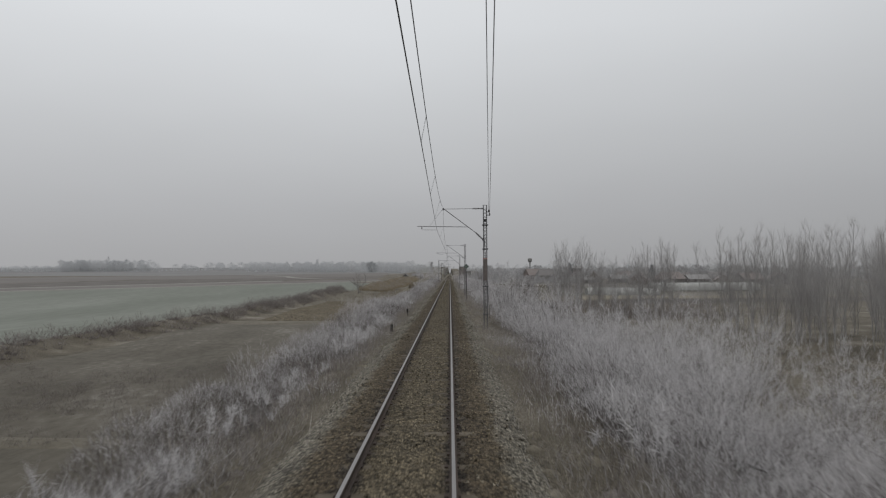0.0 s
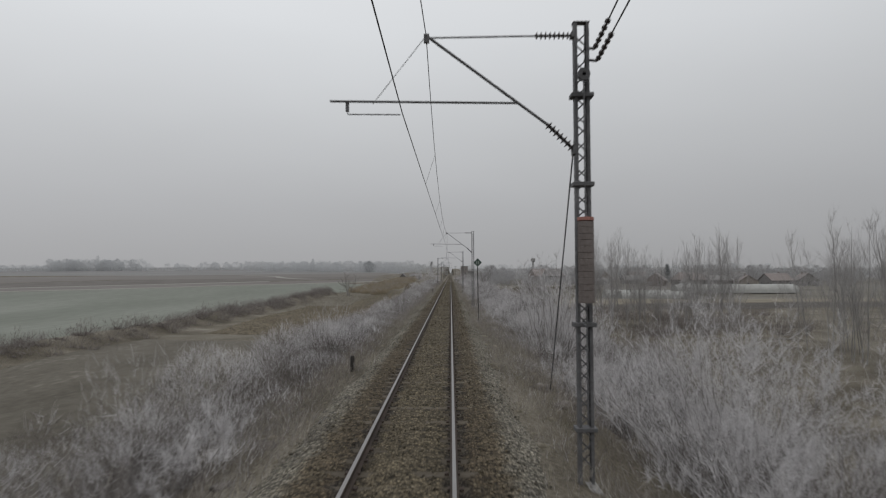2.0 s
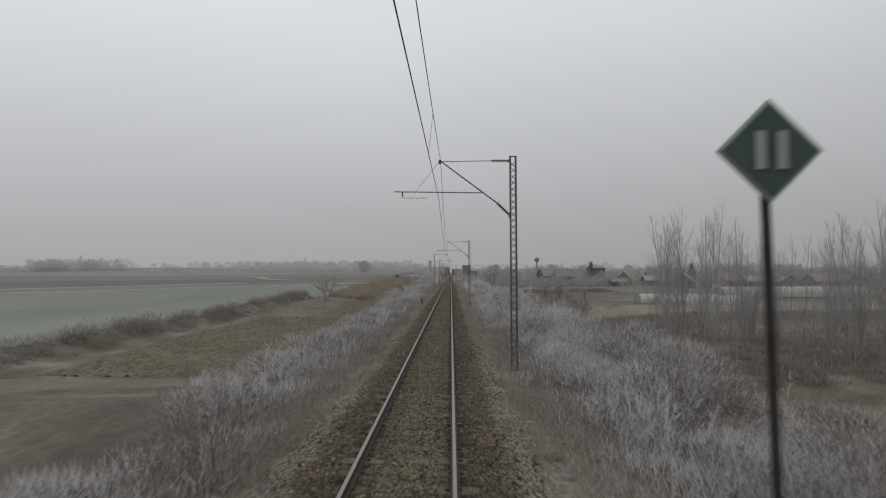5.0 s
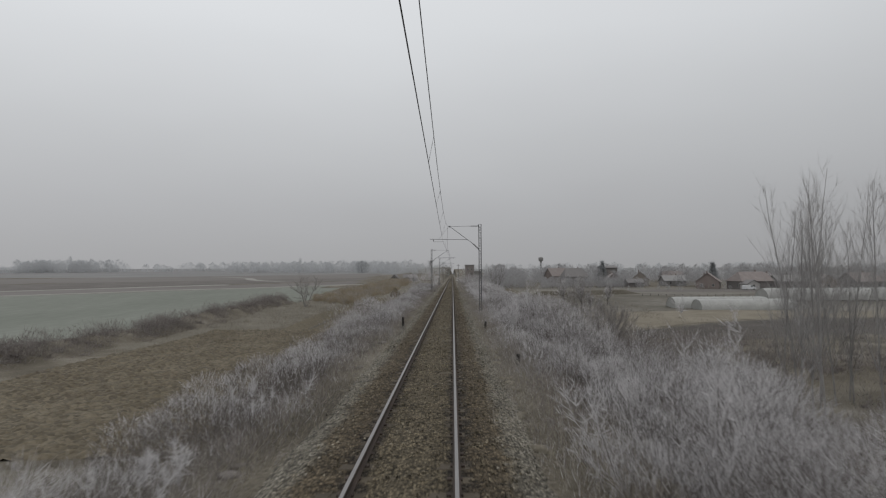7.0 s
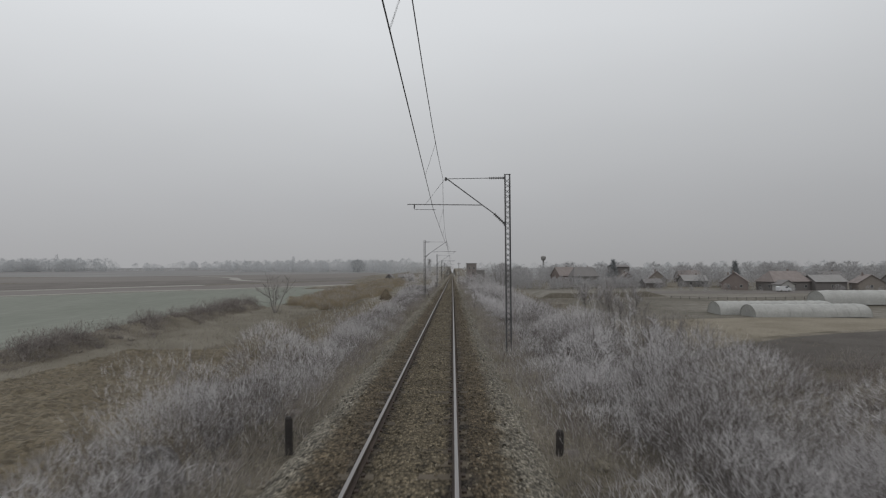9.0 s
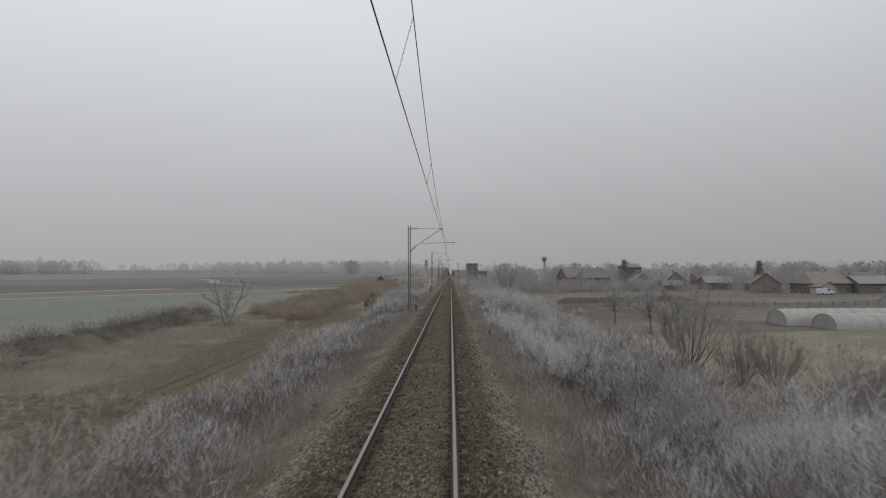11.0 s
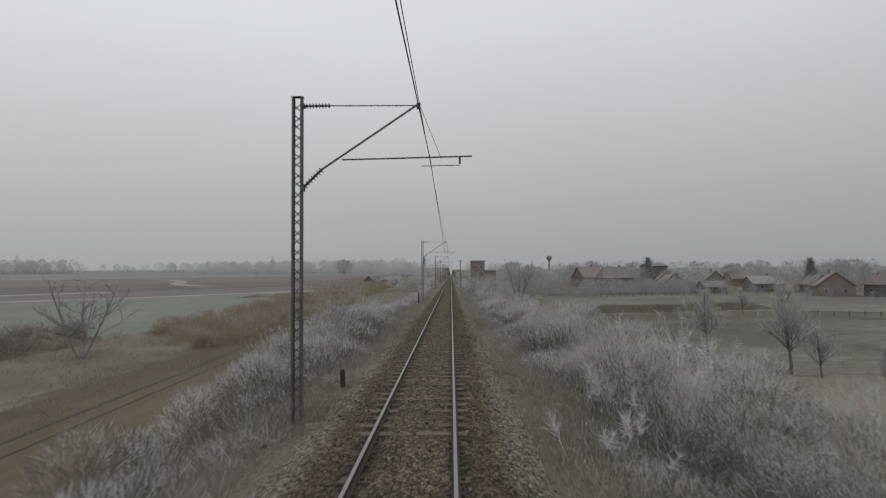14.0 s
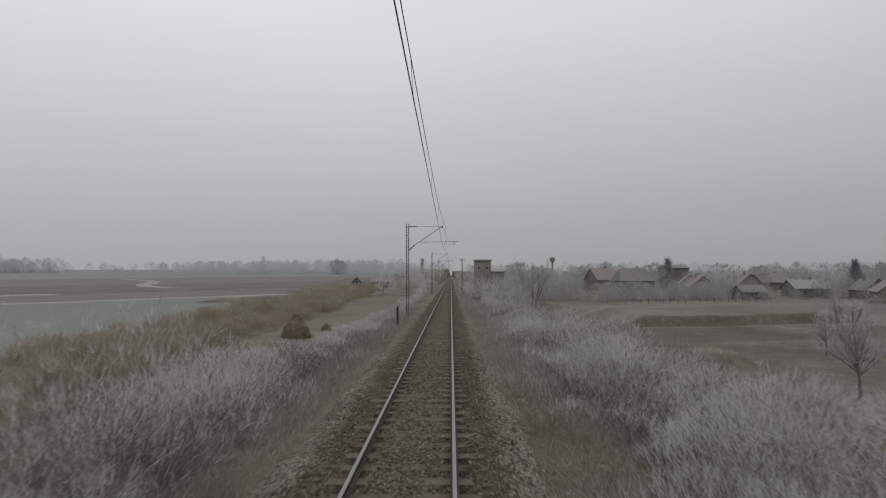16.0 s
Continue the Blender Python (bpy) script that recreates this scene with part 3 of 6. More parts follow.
V, F, K = stones(19000, 3, 110, 0.020, 0.046)
s1 = new("ballast_stones", fast_mesh("ballast_stones", V, F, [M_STONE, M_PALESTONE], K))
s1.parent = track_bed
tagged(s1, "loose angular ballast stones", kind="stuff")
V, F, K = stones(14000, 110, 212, 0.020, 0.048)
s2 = new("ballast_stones", fast_mesh("ballast_stones", V, F, [M_STONE, M_PALESTONE], K))
s2.parent = track_bed
tagged(s2, "loose angular ballast stones", kind="stuff")


def rail(x, y0, y1):
    prof = [(-0.036, 0.0), (-0.034, -0.035), (-0.009, -0.048), (-0.009, -0.125), (-0.062, -0.140), (-0.062, -0.152), (0.062, -0.152), (0.062, -0.140), (0.009, -0.125), (0.009, -0.048), (0.034, -0.035), (0.036, 0.0)]
    bm = bmesh.new()
    rings = [[bm.verts.new((px, y, pz - 0.004)) for px, pz in prof] for y in (y0, 60, 130, 200, 300, y1)]
    for a, b in zip(rings, rings[1:]):
        for k in range(len(prof)):
            bm.faces.new((a[k], b[k], b[(k + 1) % len(prof)], a[(k + 1) % len(prof)]))
    bm.faces.new(rings[0])
    bm.faces.new(rings[-1][::-1])
    thing = root("rail", x, 0, 0, "long steel rail, rusty sides, polished top, on sleepers", "rail", "rails of the track")
    part("rail_body", bm, M_RUST, thing)
    bm = bmesh.new()
    rows = [[bm.verts.new((px, y, pz)) for px, pz in ((-0.028, -0.004), (-0.022, 0.0), (0.022, 0.0), (0.028, -0.004))] for y in (y0, 60, 130, 200, 300, y1)]
    for a, b in zip(rows, rows[1:]):
        for k in range(3):
            bm.faces.new((a[k], a[k + 1], b[k + 1], b[k]))
    part("running_surface", bm, M_SHINE, thing, "polished steel running surface")


for rx in (-0.7525, 0.7525):
    rail(rx, -25, 900)

# ---- overhead line ----
MASTS = [(-12.0, 2.9), (34.05, 2.845), (79.7, 2.86), (130.3, 2.98), (178.2, -2.77), (233.5, -2.72), (290.0, -2.72), (346.0, -2.72), (402.0, -2.72), (460.0, -2.72), (520.0, -2.72)]
CONTACT = [0.38, -0.07, 0.29, -0.06, 0.26, 0.0, 0.2, 0.0, 0.2, 0.0, 0.2]
MESSENGER = [0.3, 0.32, 0.36, 0.34, 0.02, 0.30, 0.15, 0.2, 0.15, 0.2, 0.15]
Z_CONTACT, Z_MESSENGER = 5.48, 6.76


def insulator(a, b, n, r):
    """A string of sheds between two points, in one turned mesh."""
    a, b = Vector(a), Vector(b)
    pts, rad = [], []
    for k in range(n):
        for u, rr in ((0.0, 0.35), (0.35, 0.4), (0.5, 1.0), (0.62, 1.0), (0.75, 0.4)):
            pts.append(a.lerp(b, (k + u) / n))
            rad.append(r * rr)
    pts.append(b)
    rad.append(r * 0.35)
    return tube(pts, rad, 8)


def lattice_mast(name, x, y, turn, label, cat_x, reg_x, top=7.34, dz=0.0):
    """The mast stands at its own origin; the track lies towards -x."""
    mast = root(name, x, y, -0.45, label, "catenary mast", "masts of the overhead line", turn)
    for sx in (-0.115, 0.115):
        # one rolled U-section, its flanges towards the mast's middle
        s = 1 if sx < 0 else -1
        prof = [(0, -0.065), (0.05, -0.065), (0.05, -0.057), (0.010, -0.057), (0.010, 0.057), (0.05, 0.057), (0.05, 0.065), (0, 0.065)]
        bm = bmesh.new()
        lo = [bm.verts.new((sx - s * 0.006 + s * px, py, 0)) for px, py in prof]
        hi = [bm.verts.new((sx - s * 0.006 + s * px, py, top)) for px, py in prof]
        for k in range(8):
            bm.faces.new((lo[k], lo[(k + 1) % 8], hi[(k + 1) % 8], hi[k]))
        bm.faces.new(hi)
        bm.faces.new(lo[::-1])
        bmesh.ops.recalc_face_normals(bm, faces=bm.faces[:])
        part("channel", bm, M_MAST, mast)
    # zigzag lacing: each flat bar is a part, all on one mesh
    n = 32
    step = (top - 0.4) / n
    bar = bpy.data.meshes.new("lacing_bar")
    bm = box(0, 0, 0, 0.008, 0.022, math.hypot(0.23, step))
    bm.to_mesh(bar)
    bm.free()
    bar.materials.append(M_MAST)
    for sy in (-0.068, 0.068):
        for k in range(n):
            s = (1 if k % 2 else -1) * (1 if sy < 0 else -1)
            ob = new("lacing_bar", bar)
            ob.parent = mast
            ob.matrix_basis = Matrix.Translation((0, sy, 0.25 + (k + 0.5) * step)) @ Vector((0.23 * s, 0, step)).to_track_quat("Z", "Y").to_matrix().to_4x4()
    part("cap", box(0, 0, top + 0.006, 0.27, 0.15, 0.012), M_MAST, mast)
    bm = box(0, 0, -0.3, 0.44, 0.44, 0.5, 0.03)
    part("foundation", bm, M_CONCRETE, mast, "concrete foundation block")
    zb, zt, zc = 5.33, 7.20, Z_CONTACT + 0.37 + dz
    cat = (cat_x, 0, zt - 0.02)
    part("tie_rod", tube([(-0.75, 0, zt), cat], 0.014), M_MAST, mast)
    part("tie_insulator", insulator((-0.17, 0, zt), (-0.75, 0, zt), 8, 0.062), M_INSUL, mast, "brown ribbed insulator")
    part("bracket_tube", tube([(-0.55, 0, zb + 0.40), (cat_x - 0.02, 0, zt + 0.03)], 0.024), M_MAST, mast)
    part("bracket_insulator", insulator((-0.14, 0, zb), (-0.56, 0, zb + 0.41), 7, 0.075), M_INSUL, mast, "brown ribbed insulator")
    bm = box(-0.13, 0, zb - 0.02, 0.06, 0.16, 0.14)
    part("hinge", bm, M_MAST, mast)
    part("hinge", box(-0.14, 0, zt, 0.05, 0.16, 0.08), M_MAST, mast)
    part("registration_tube", tube([(-1.02, 0, zb + 0.76 + dz), (reg_x, 0, zc + 0.29)], 0.019), M_MAST, mast)
    part("steady_arm", tube([(reg_x + 0.27, 0.03, zc + 0.16), (reg_x + 0.28, 0.03, zc + 0.08), (reg_x + 1.15, 0.03, zc + 0.07)], 0.010), M_MAST, mast)
    part("bracket_clamp", box(reg_x + 0.28, 0.02, zc + 0.2, 0.05, 0.05, 0.16), M_MAST, mast)
    part("bracket_clamp", box(cat_x, 0, zt - 0.03, 0.09, 0.07, 0.14), M_MAST, mast)
    part("drop_wire", tube([(cat_x - 0.02, 0, zt), (reg_x + 0.7, 0, zc + 0.24)], 0.006, 4), M_WIRE, mast)
    return mast


first = lattice_mast("catenary_mast", MASTS[1][1], MASTS[1][0], 0, "grey lattice steel mast with cantilever arm", -2.52, -4.10, 7.40)
plain = lattice_mast("catenary_mast", MASTS[2][1], MASTS[2][0], 0, "grey lattice steel mast with cantilever arm", -2.52, -4.10)
for y, x in (MASTS[0], MASTS[3]):
    copy_thing(plain, pose(x, y, -0.45))
other = lattice_mast("catenary_mast", MASTS[4][1], MASTS[4][0], 180, "grey lattice steel mast with cantilever arm", -2.77, -3.98, 7.40, -0.14)
for y, x in MASTS[5:]:
    copy_thing(other, pose(x, y, -0.45, 0, 0, 180))
# the anchor mast carries weights, collars and a stay
tagged(first, "grey lattice anchor mast with tension weights and stay wire")
bm = bmesh.new()
pts, rad = [], []
for k in range(13):
    z = 2.86 + k * 0.098
    pts += [(-0.03, -0.30, z), (-0.03, -0.30, z + 0.085), (-0.03, -0.30, z + 0.09)]
    rad += [0.128, 0.128, 0.120]
part("tension_weight", tube(pts, rad, 12), M_WEIGHT, first, "stack of grey concrete discs")
part("weight_cap", tube([(-0.03, -0.30, 4.137), (-0.03, -0.30, 4.19)], 0.13, 12), M_REDPAINT, first, "faded red cap disc")
part("weight_rod", tube([(-0.03, -0.30, 1.0), (-0.03, -0.30, 6.35)], 0.012), M_MAST, first)
for z, w in ((6.2, 0.36), (4.75, 0.34), (2.5, 0.36), (0.85, 0.34)):
    part("collar", box(0, 0, z, w, 0.22, 0.07, 0.008), M_MAST, first)
part("pulley_bracket", box(-0.03, -0.20, 6.45, 0.05, 0.28, 0.05), M_MAST, first)
part("weight_guide", box(-0.03, -0.18, 2.5, 0.04, 0.26, 0.04), M_MAST, first)
bm = tube([(-0.03, -0.34, 6.45), (-0.03, -0.26, 6.45)], 0.10, 14)
part("pulley", bm, M_MAST, first, "grey pulley wheel")
part("stay_wire", tube([(-0.08, 0.07, 5.75), (0.82, 7.9, -0.15)], 0.014, 5), M_WIRE, first)

mesh_y = [y for y, s in MASTS]


def sagged(y, side):
    """Places of the contact wire and of the messenger wire at y."""
    k = max(0, min(len(mesh_y) - 2, int(np.searchsorted(mesh_y, y)) - 1))
    u = (y - mesh_y[k]) / (mesh_y[k + 1] - mesh_y[k])
    cx, mx = np.interp(y, mesh_y, CONTACT), np.interp(y, mesh_y, MESSENGER)
    s = 4 * u * (1 - u)
    mx += 0.35 * s * (cx - mx)
    return Vector((cx, y, Z_CONTACT - 0.03 * s)), Vector((mx, y, Z_MESSENGER - 0.78 * s))


ys = sorted(set(list(np.arange(-12, 520, 4.0)) + mesh_y))
contact = root("contact_wire", 0, 0, 0, "thin copper contact wire above the track", "overhead wire", "overhead wires")
part("wire", tube([sagged(y, 0)[0] for y in ys], 0.009, 5), M_WIRE, contact)
messenger = root("messenger_wire", 0, 0, 0, "thin sagging messenger wire with droppers", "overhead wire", "overhead wires")
part("wire", tube([sagged(y, 0)[1] for y in ys], 0.008, 5), M_WIRE, messenger)
for a, b in zip(mesh_y, mesh_y[1:]):
    for u in (0.16, 0.34, 0.5, 0.66, 0.84):
        c, m = sagged(a + (b - a) * u, 0)
        part("dropper", tube([c, m], 0.004, 4), M_WIRE, messenger)
# the ended section: two wires run to the anchor mast
for ax0, bx0, z0, z1 in ((3.08, -0.15, 6.55, 6.9), (3.12, -0.006, 6.35, 6.35)):
    w = root("anchored_wire", 0, 0, 0, "wire of an ended section, tied to the anchor mast", "overhead wire", "anchored wires")
    a, b = Vector((ax0, 34.1, z0)), Vector((bx0, -12, z1))
    mid = [a.lerp(b, u) + Vector((0, 0, -0.25 * 4 * u * (1 - u))) for u in (0.10, 0.2, 0.35, 0.5, 0.7, 0.85, 1.0)]
    part("wire", tube(mid, 0.0075, 5), M_WIRE, w)
    part("insulator", insulator(a, mid[0].lerp(a, 0.75), 5, 0.045), M_INSUL, w, "brown ribbed insulator")
    part("link", tube([mid[0].lerp(a, 0.75), mid[0]], 0.012, 5), M_MAST, w)
    part("anchor_bracket", tube([Vector((2.9, 34.05, z0)), a], 0.022, 6), M_MAST, w)

# ---- frosted plants ----
def blades(P, D, L, W, r):
    """One thin triangle for each twig: foot P, direction D, length L, width W."""
    n = len(P)
    side = np.cross(D, r.normal(size=(n, 3)))
    side /= np.linalg.norm(side, axis=1)[:, None] + 1e-9
    bend = r.normal(size=(n, 3)) * 0.06 * L[:, None]
    V = np.empty((n, 3, 3))
    V[:, 0], V[:, 1], V[:, 2] = P - side * W[:, None] * 0.5, P + side * W[:, None] * 0.5, P + D * L[:, None] + bend
    return V.reshape(-1, 3), np.arange(3 * n).reshape(n, 3)


def join(*sets):
    """Joins (V, T, material number) sets."""
    V, T, M, k = [], [], [], 0
    for v, t, m in sets:
        V.append(v)
        T.append(t + k)
        M.append(np.full(len(t), m))
        k += len(v)
    return np.concatenate(V), np.concatenate(T), np.concatenate(M)


def unit(a):
    return a / (np.linalg.norm(a, axis=-1, keepdims=True) + 1e-9)


def plumes(r, P, D, L, hairs, width, spread=0.2):
    """Feathery shoots: round each axis (foot P, direction D, length L) a brush of fine hairs that point along it."""
    k = np.repeat(np.arange(len(P)), hairs)
    u = r.uniform(0.0, 0.8, len(k))
    Q = P[k] + D[k] * (L[k] * u)[:, None]
    E = unit(D[k] + r.normal(size=(len(k), 3)) * (spread * (1.3 - 0.6 * u))[:, None])
    return blades(Q, E, L[k] * r.uniform(0.4, 0.8, len(k)), width * r.uniform(0.7, 1.4, len(k)), r)


def mound(r, h, rad, stems, tufts, hairs, width, reach, na=9, ne=4, up=0.95, core=0.5):
    """A dense frosted clump: a small tangle inside, darkened as if shaded, fine stems that fan out of the ground,
    frosted shoots at their ends.
    Sets: tangle 0, frosted shoots 1, dull stems 2."""
    p = r.uniform(0, 6.28, 6)

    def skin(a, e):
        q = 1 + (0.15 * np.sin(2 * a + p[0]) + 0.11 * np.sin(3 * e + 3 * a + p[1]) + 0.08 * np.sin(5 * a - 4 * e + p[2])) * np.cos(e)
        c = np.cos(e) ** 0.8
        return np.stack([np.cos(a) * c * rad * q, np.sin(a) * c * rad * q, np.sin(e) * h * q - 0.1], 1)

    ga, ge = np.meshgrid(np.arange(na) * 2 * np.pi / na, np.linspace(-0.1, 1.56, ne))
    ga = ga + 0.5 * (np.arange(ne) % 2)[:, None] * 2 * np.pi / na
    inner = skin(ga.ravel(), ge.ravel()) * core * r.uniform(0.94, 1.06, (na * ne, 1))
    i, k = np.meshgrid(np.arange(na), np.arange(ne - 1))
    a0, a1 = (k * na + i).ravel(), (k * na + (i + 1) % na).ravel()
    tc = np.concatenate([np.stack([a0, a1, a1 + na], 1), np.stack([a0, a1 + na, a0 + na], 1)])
    # stems from the ground to the outline
    a, e = r.uniform(0, 6.283, stems), np.arcsin(r.uniform(0.05, 1, stems))
    tip = skin(a, e) * r.uniform(0.55, 0.95, (stems, 1)) + r.normal(0, 0.05 * h, (stems, 3))
    foot = np.stack([tip[:, 0] * 0.5, tip[:, 1] * 0.5, np.full(stems, -0.1)], 1) + r.normal(0, 0.12 * rad, (stems, 3)) * np.array([1, 1, 0])
    D = tip - foot
    L = np.linalg.norm(D, axis=1)
    vs, ts = blades(foot, unit(D), L, width * r.uniform(1.2, 2.0, stems), r)
    # shoots
    tufts, hairs = tufts * hairs // 3, 3
    a, e = r.uniform(0, 6.283, tufts), np.arcsin(r.uniform(0.0, 1, tufts))
    P = skin(a, e) * (1 - 0.5 * r.uniform(0, 1, tufts) ** 1.7)[:, None]
    nrm = np.stack([np.cos(a) * np.cos(e), np.sin(a) * np.cos(e), np.sin(e)], 1)
    D = unit(nrm * 0.85 + np.array([0, 0, up]) + r.normal(size=(tufts, 3)) * 0.36)
    L = reach * r.uniform(0.6, 1.5, tufts)
    # lower shoots mostly dull: unfrosted stems, with the shade of the sides painted in
    low = r.uniform(size=tufts) < np.interp(e, [0, 0.5, 1.0], [0.9, 0.45, 0.08])
    v1, t1 = plumes(r, P[~low], D[~low], L[~low], hairs, width, 0.30)
    v2, t2 = plumes(r, P[low], D[low], L[low], hairs, width, 0.30)
    return (inner, tc), (v1, t1), (np.concatenate([vs, v2]), np.concatenate([ts, t2 + len(vs)]))


def fan(r, h, rad, stems, branches, hairs, width):
    """A large shrub: stems that fan out of one foot and curve upward, ascending branches, fine frosted twigs."""
    ang, rr = r.uniform(0, 2 * np.pi, stems), np.sqrt(r.uniform(0, 1, stems))
    out = np.stack([np.cos(ang), np.sin(ang), np.zeros(stems)], 1)
    foot = out * (rr * rad * 0.14)[:, None] + np.array([0, 0, -0.15])
    hh = h * r.uniform(0.78, 1.0, stems) * (1 - 0.38 * rr ** 2)
    tip = foot + out * (rad * rr * r.uniform(0.75, 1.05, stems))[:, None] + np.array([0, 0, 1.0]) * hh[:, None]
    mid = foot + out * (rad * rr * 0.52)[:, None] + np.array([0, 0, 0.42]) * hh[:, None] + r.normal(0, 0.04 * h, (stems, 3))

    def at(k, u):
        u = u[:, None]
        q = (1 - u) ** 2 * foot[k] + 2 * u * (1 - u) * mid[k] + u * u * tip[k]
        return q, unit(2 * (1 - u) * (mid[k] - foot[k]) + 2 * u * (tip[k] - mid[k]))

    V, T, n = [], [], 0
    us = np.linspace(0, 1, 6)
    for k in range(stems):
        q, d = at(np.full(6, k), us)
        q[1:-1] += r.normal(0, 0.018 * h, (4, 3))
        s1 = unit(np.cross(d, np.array([1.0, 0.3, 0])))
        s2 = np.cross(d, s1)
        w = (0.0045 * h * (1.05 - us))[:, None]
        V.append(np.stack([q + (s1 * math.cos(c) + s2 * math.sin(c)) * w for c in (0, 2.094, 4.189)], 1).reshape(-1, 3))
        for i in range(5):
            for j in range(3):
                a, b = n + 3 * i + j, n + 3 * i + (j + 1) % 3
                T += [(a, b, b + 3), (a, b + 3, a + 3)]
        n += 18
    m = stems * branches
    k = np.repeat(np.arange(stems), branches)
    u = r.uniform(0.22, 0.99, m) ** 0.85
    P, along = at(k, u)
    D = unit(along * 0.8 + r.normal(size=(m, 3)) * np.array([0.55, 0.55, 0.3]) + np.array([0, 0, 0.3]))
    L = h * (0.05 + 0.20 * (1.08 - u)) * r.uniform(0.5, 1.25, m)
    vb, tb = blades(P, D, L, np.full(m, width * 1.5), r)
    kk = np.repeat(np.arange(m), hairs)
    w = r.uniform(0.05, 1.0, len(kk))
    Q = P[kk] + D[kk] * (L[kk] * w)[:, None]
    E = unit(D[kk] * 0.7 + r.normal(size=(len(kk), 3)) * 0.42 + np.array([0, 0, 0.25]))
    vh, th = blades(Q, E, h * 0.036 * r.uniform(0.5, 1.5, len(kk)), width * r.uniform(0.7, 1.3, len(kk)), r)
    return (np.concatenate(V), np.array(T)), (np.concatenate([vb, vh]), np.concatenate([tb, th + len(vb)]))


def place(sets, pos, scale, turn):
    """Puts each of the given meshes (V, T, M) at many places: one joined mesh."""
    V, T, M, k = [], [], [], 0
    for (v, t, m), p, s, a in zip(sets, pos, scale, turn):
        c, n = math.cos(a), math.sin(a)
        w = v @ np.array([[c, n, 0], [-n, c, 0], [0, 0, 1]]) * s + p
        V.append(w)
        T.append(t + k)
        M.append(m)
        k += len(v)
    return np.concatenate(V), np.concatenate(T), np.concatenate(M)


rng = np.random.default_rng(11)
# clumps for the joined thickets: a tangle inside, darkened for shade, dull stems, frosted shoots
LOWWEEDS = []
for k in range(10):
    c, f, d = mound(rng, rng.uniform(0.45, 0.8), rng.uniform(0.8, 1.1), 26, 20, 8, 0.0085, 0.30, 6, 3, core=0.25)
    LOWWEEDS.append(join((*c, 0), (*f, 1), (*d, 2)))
# coarser clumps for what stands far from the line
FARWEEDS = []
for k in range(8):
    c, f, d = mound(rng, rng.uniform(0.6, 1.0), rng.uniform(0.9, 1.2), 50, 18, 6, 0.026, 0.40, 5, 3, core=0.2)
    FARWEEDS.append(join((*c, 0), (*f, 1), (*d, 2)))
# tall single stalks with a bent frosted plume
STALKS = []
for k in range(8):
    n = 7
    P = np.stack([rng.normal(0, 0.28, n), rng.normal(0, 0.28, n), np.full(n, -0.1)], 1)
    D = unit(np.stack([rng.normal(0, 0.14, n), rng.normal(0, 0.14, n), np.ones(n)], 1))
    L = rng.uniform(1.0, 1.7, n)
    stalk = blades(P, D, L, np.full(n, 0.014), rng)
    head = plumes(rng, P + D * (L * 0.72)[:, None], unit(D + rng.normal(0, 0.2, (n, 3))), L * 0.26, 44, 0.012, 0.75)
    STALKS.append(join((*stalk, 0), (*head, 1)))
GRASS = []
for k in range(12):
    n = 22
    P = np.stack([rng.normal(0, 0.30, n), rng.normal(0, 0.30, n), np.full(n, -0.04)], 1)
    D = unit(np.stack([rng.normal(0, 0.7, n), rng.normal(0, 0.7, n), np.ones(n)], 1))
    v, t = blades(P, D, rng.uniform(0.2, 0.6, n), rng.uniform(0.010, 0.022, n), rng)
    GRASS.append((v, t, np.where(rng.uniform(size=n) < 0.35, 1, 0)))


def thicket(name, label, mats, kinds, n, xr, yr, size, keep=None, sink=0.05, taper=None):
    x, y = rng.uniform(*xr, n), rng.uniform(*yr, n)
    if keep is not None:
        ok = rng.uniform(size=n) < keep(x, y)
        x, y = x[ok], y[ok]
    n = len(x)
    s = rng.uniform(*size, n) * (1.0 if taper is None else taper(x, y))
    pos = np.stack([x, y, height(x, y) - sink], 1)
    V, T, M = place([kinds[q] for q in rng.integers(0, len(kinds), n)], pos, s, rng.uniform(0, 6.28, n))
    ob = new(name, fast_mesh(name, V, T, mats, M, smooth=True))
    return tagged(ob, label, "plants", kind="stuff")


def patchy(s, seed, lo, hi):
    return lambda x, y: np.clip(lo + (hi - lo) * (0.5 + 0.9 * wave(x, y, s, seed)), 0, 1)


def taller(x, y):
    """Weeds grow taller down the slope, in swells."""
    return np.interp(np.abs(x), [2.4, 3.0, 3.8, 5.0, 9.0, 14.0], [0.50, 0.80, 1.02, 1.3, 1.5, 1.35]) * (0.95 + 0.22 * wave(x, y, 4.2, 8)) * np.where((x < 0) & (y > 216), 0.62, np.where(x < 0, 1.15, 1.05))


W_LABEL = "hoar-frosted weeds and dry stalks on the embankment slope"
LOW = [M_INNERDULL, M_DULL, M_PALEWEED]


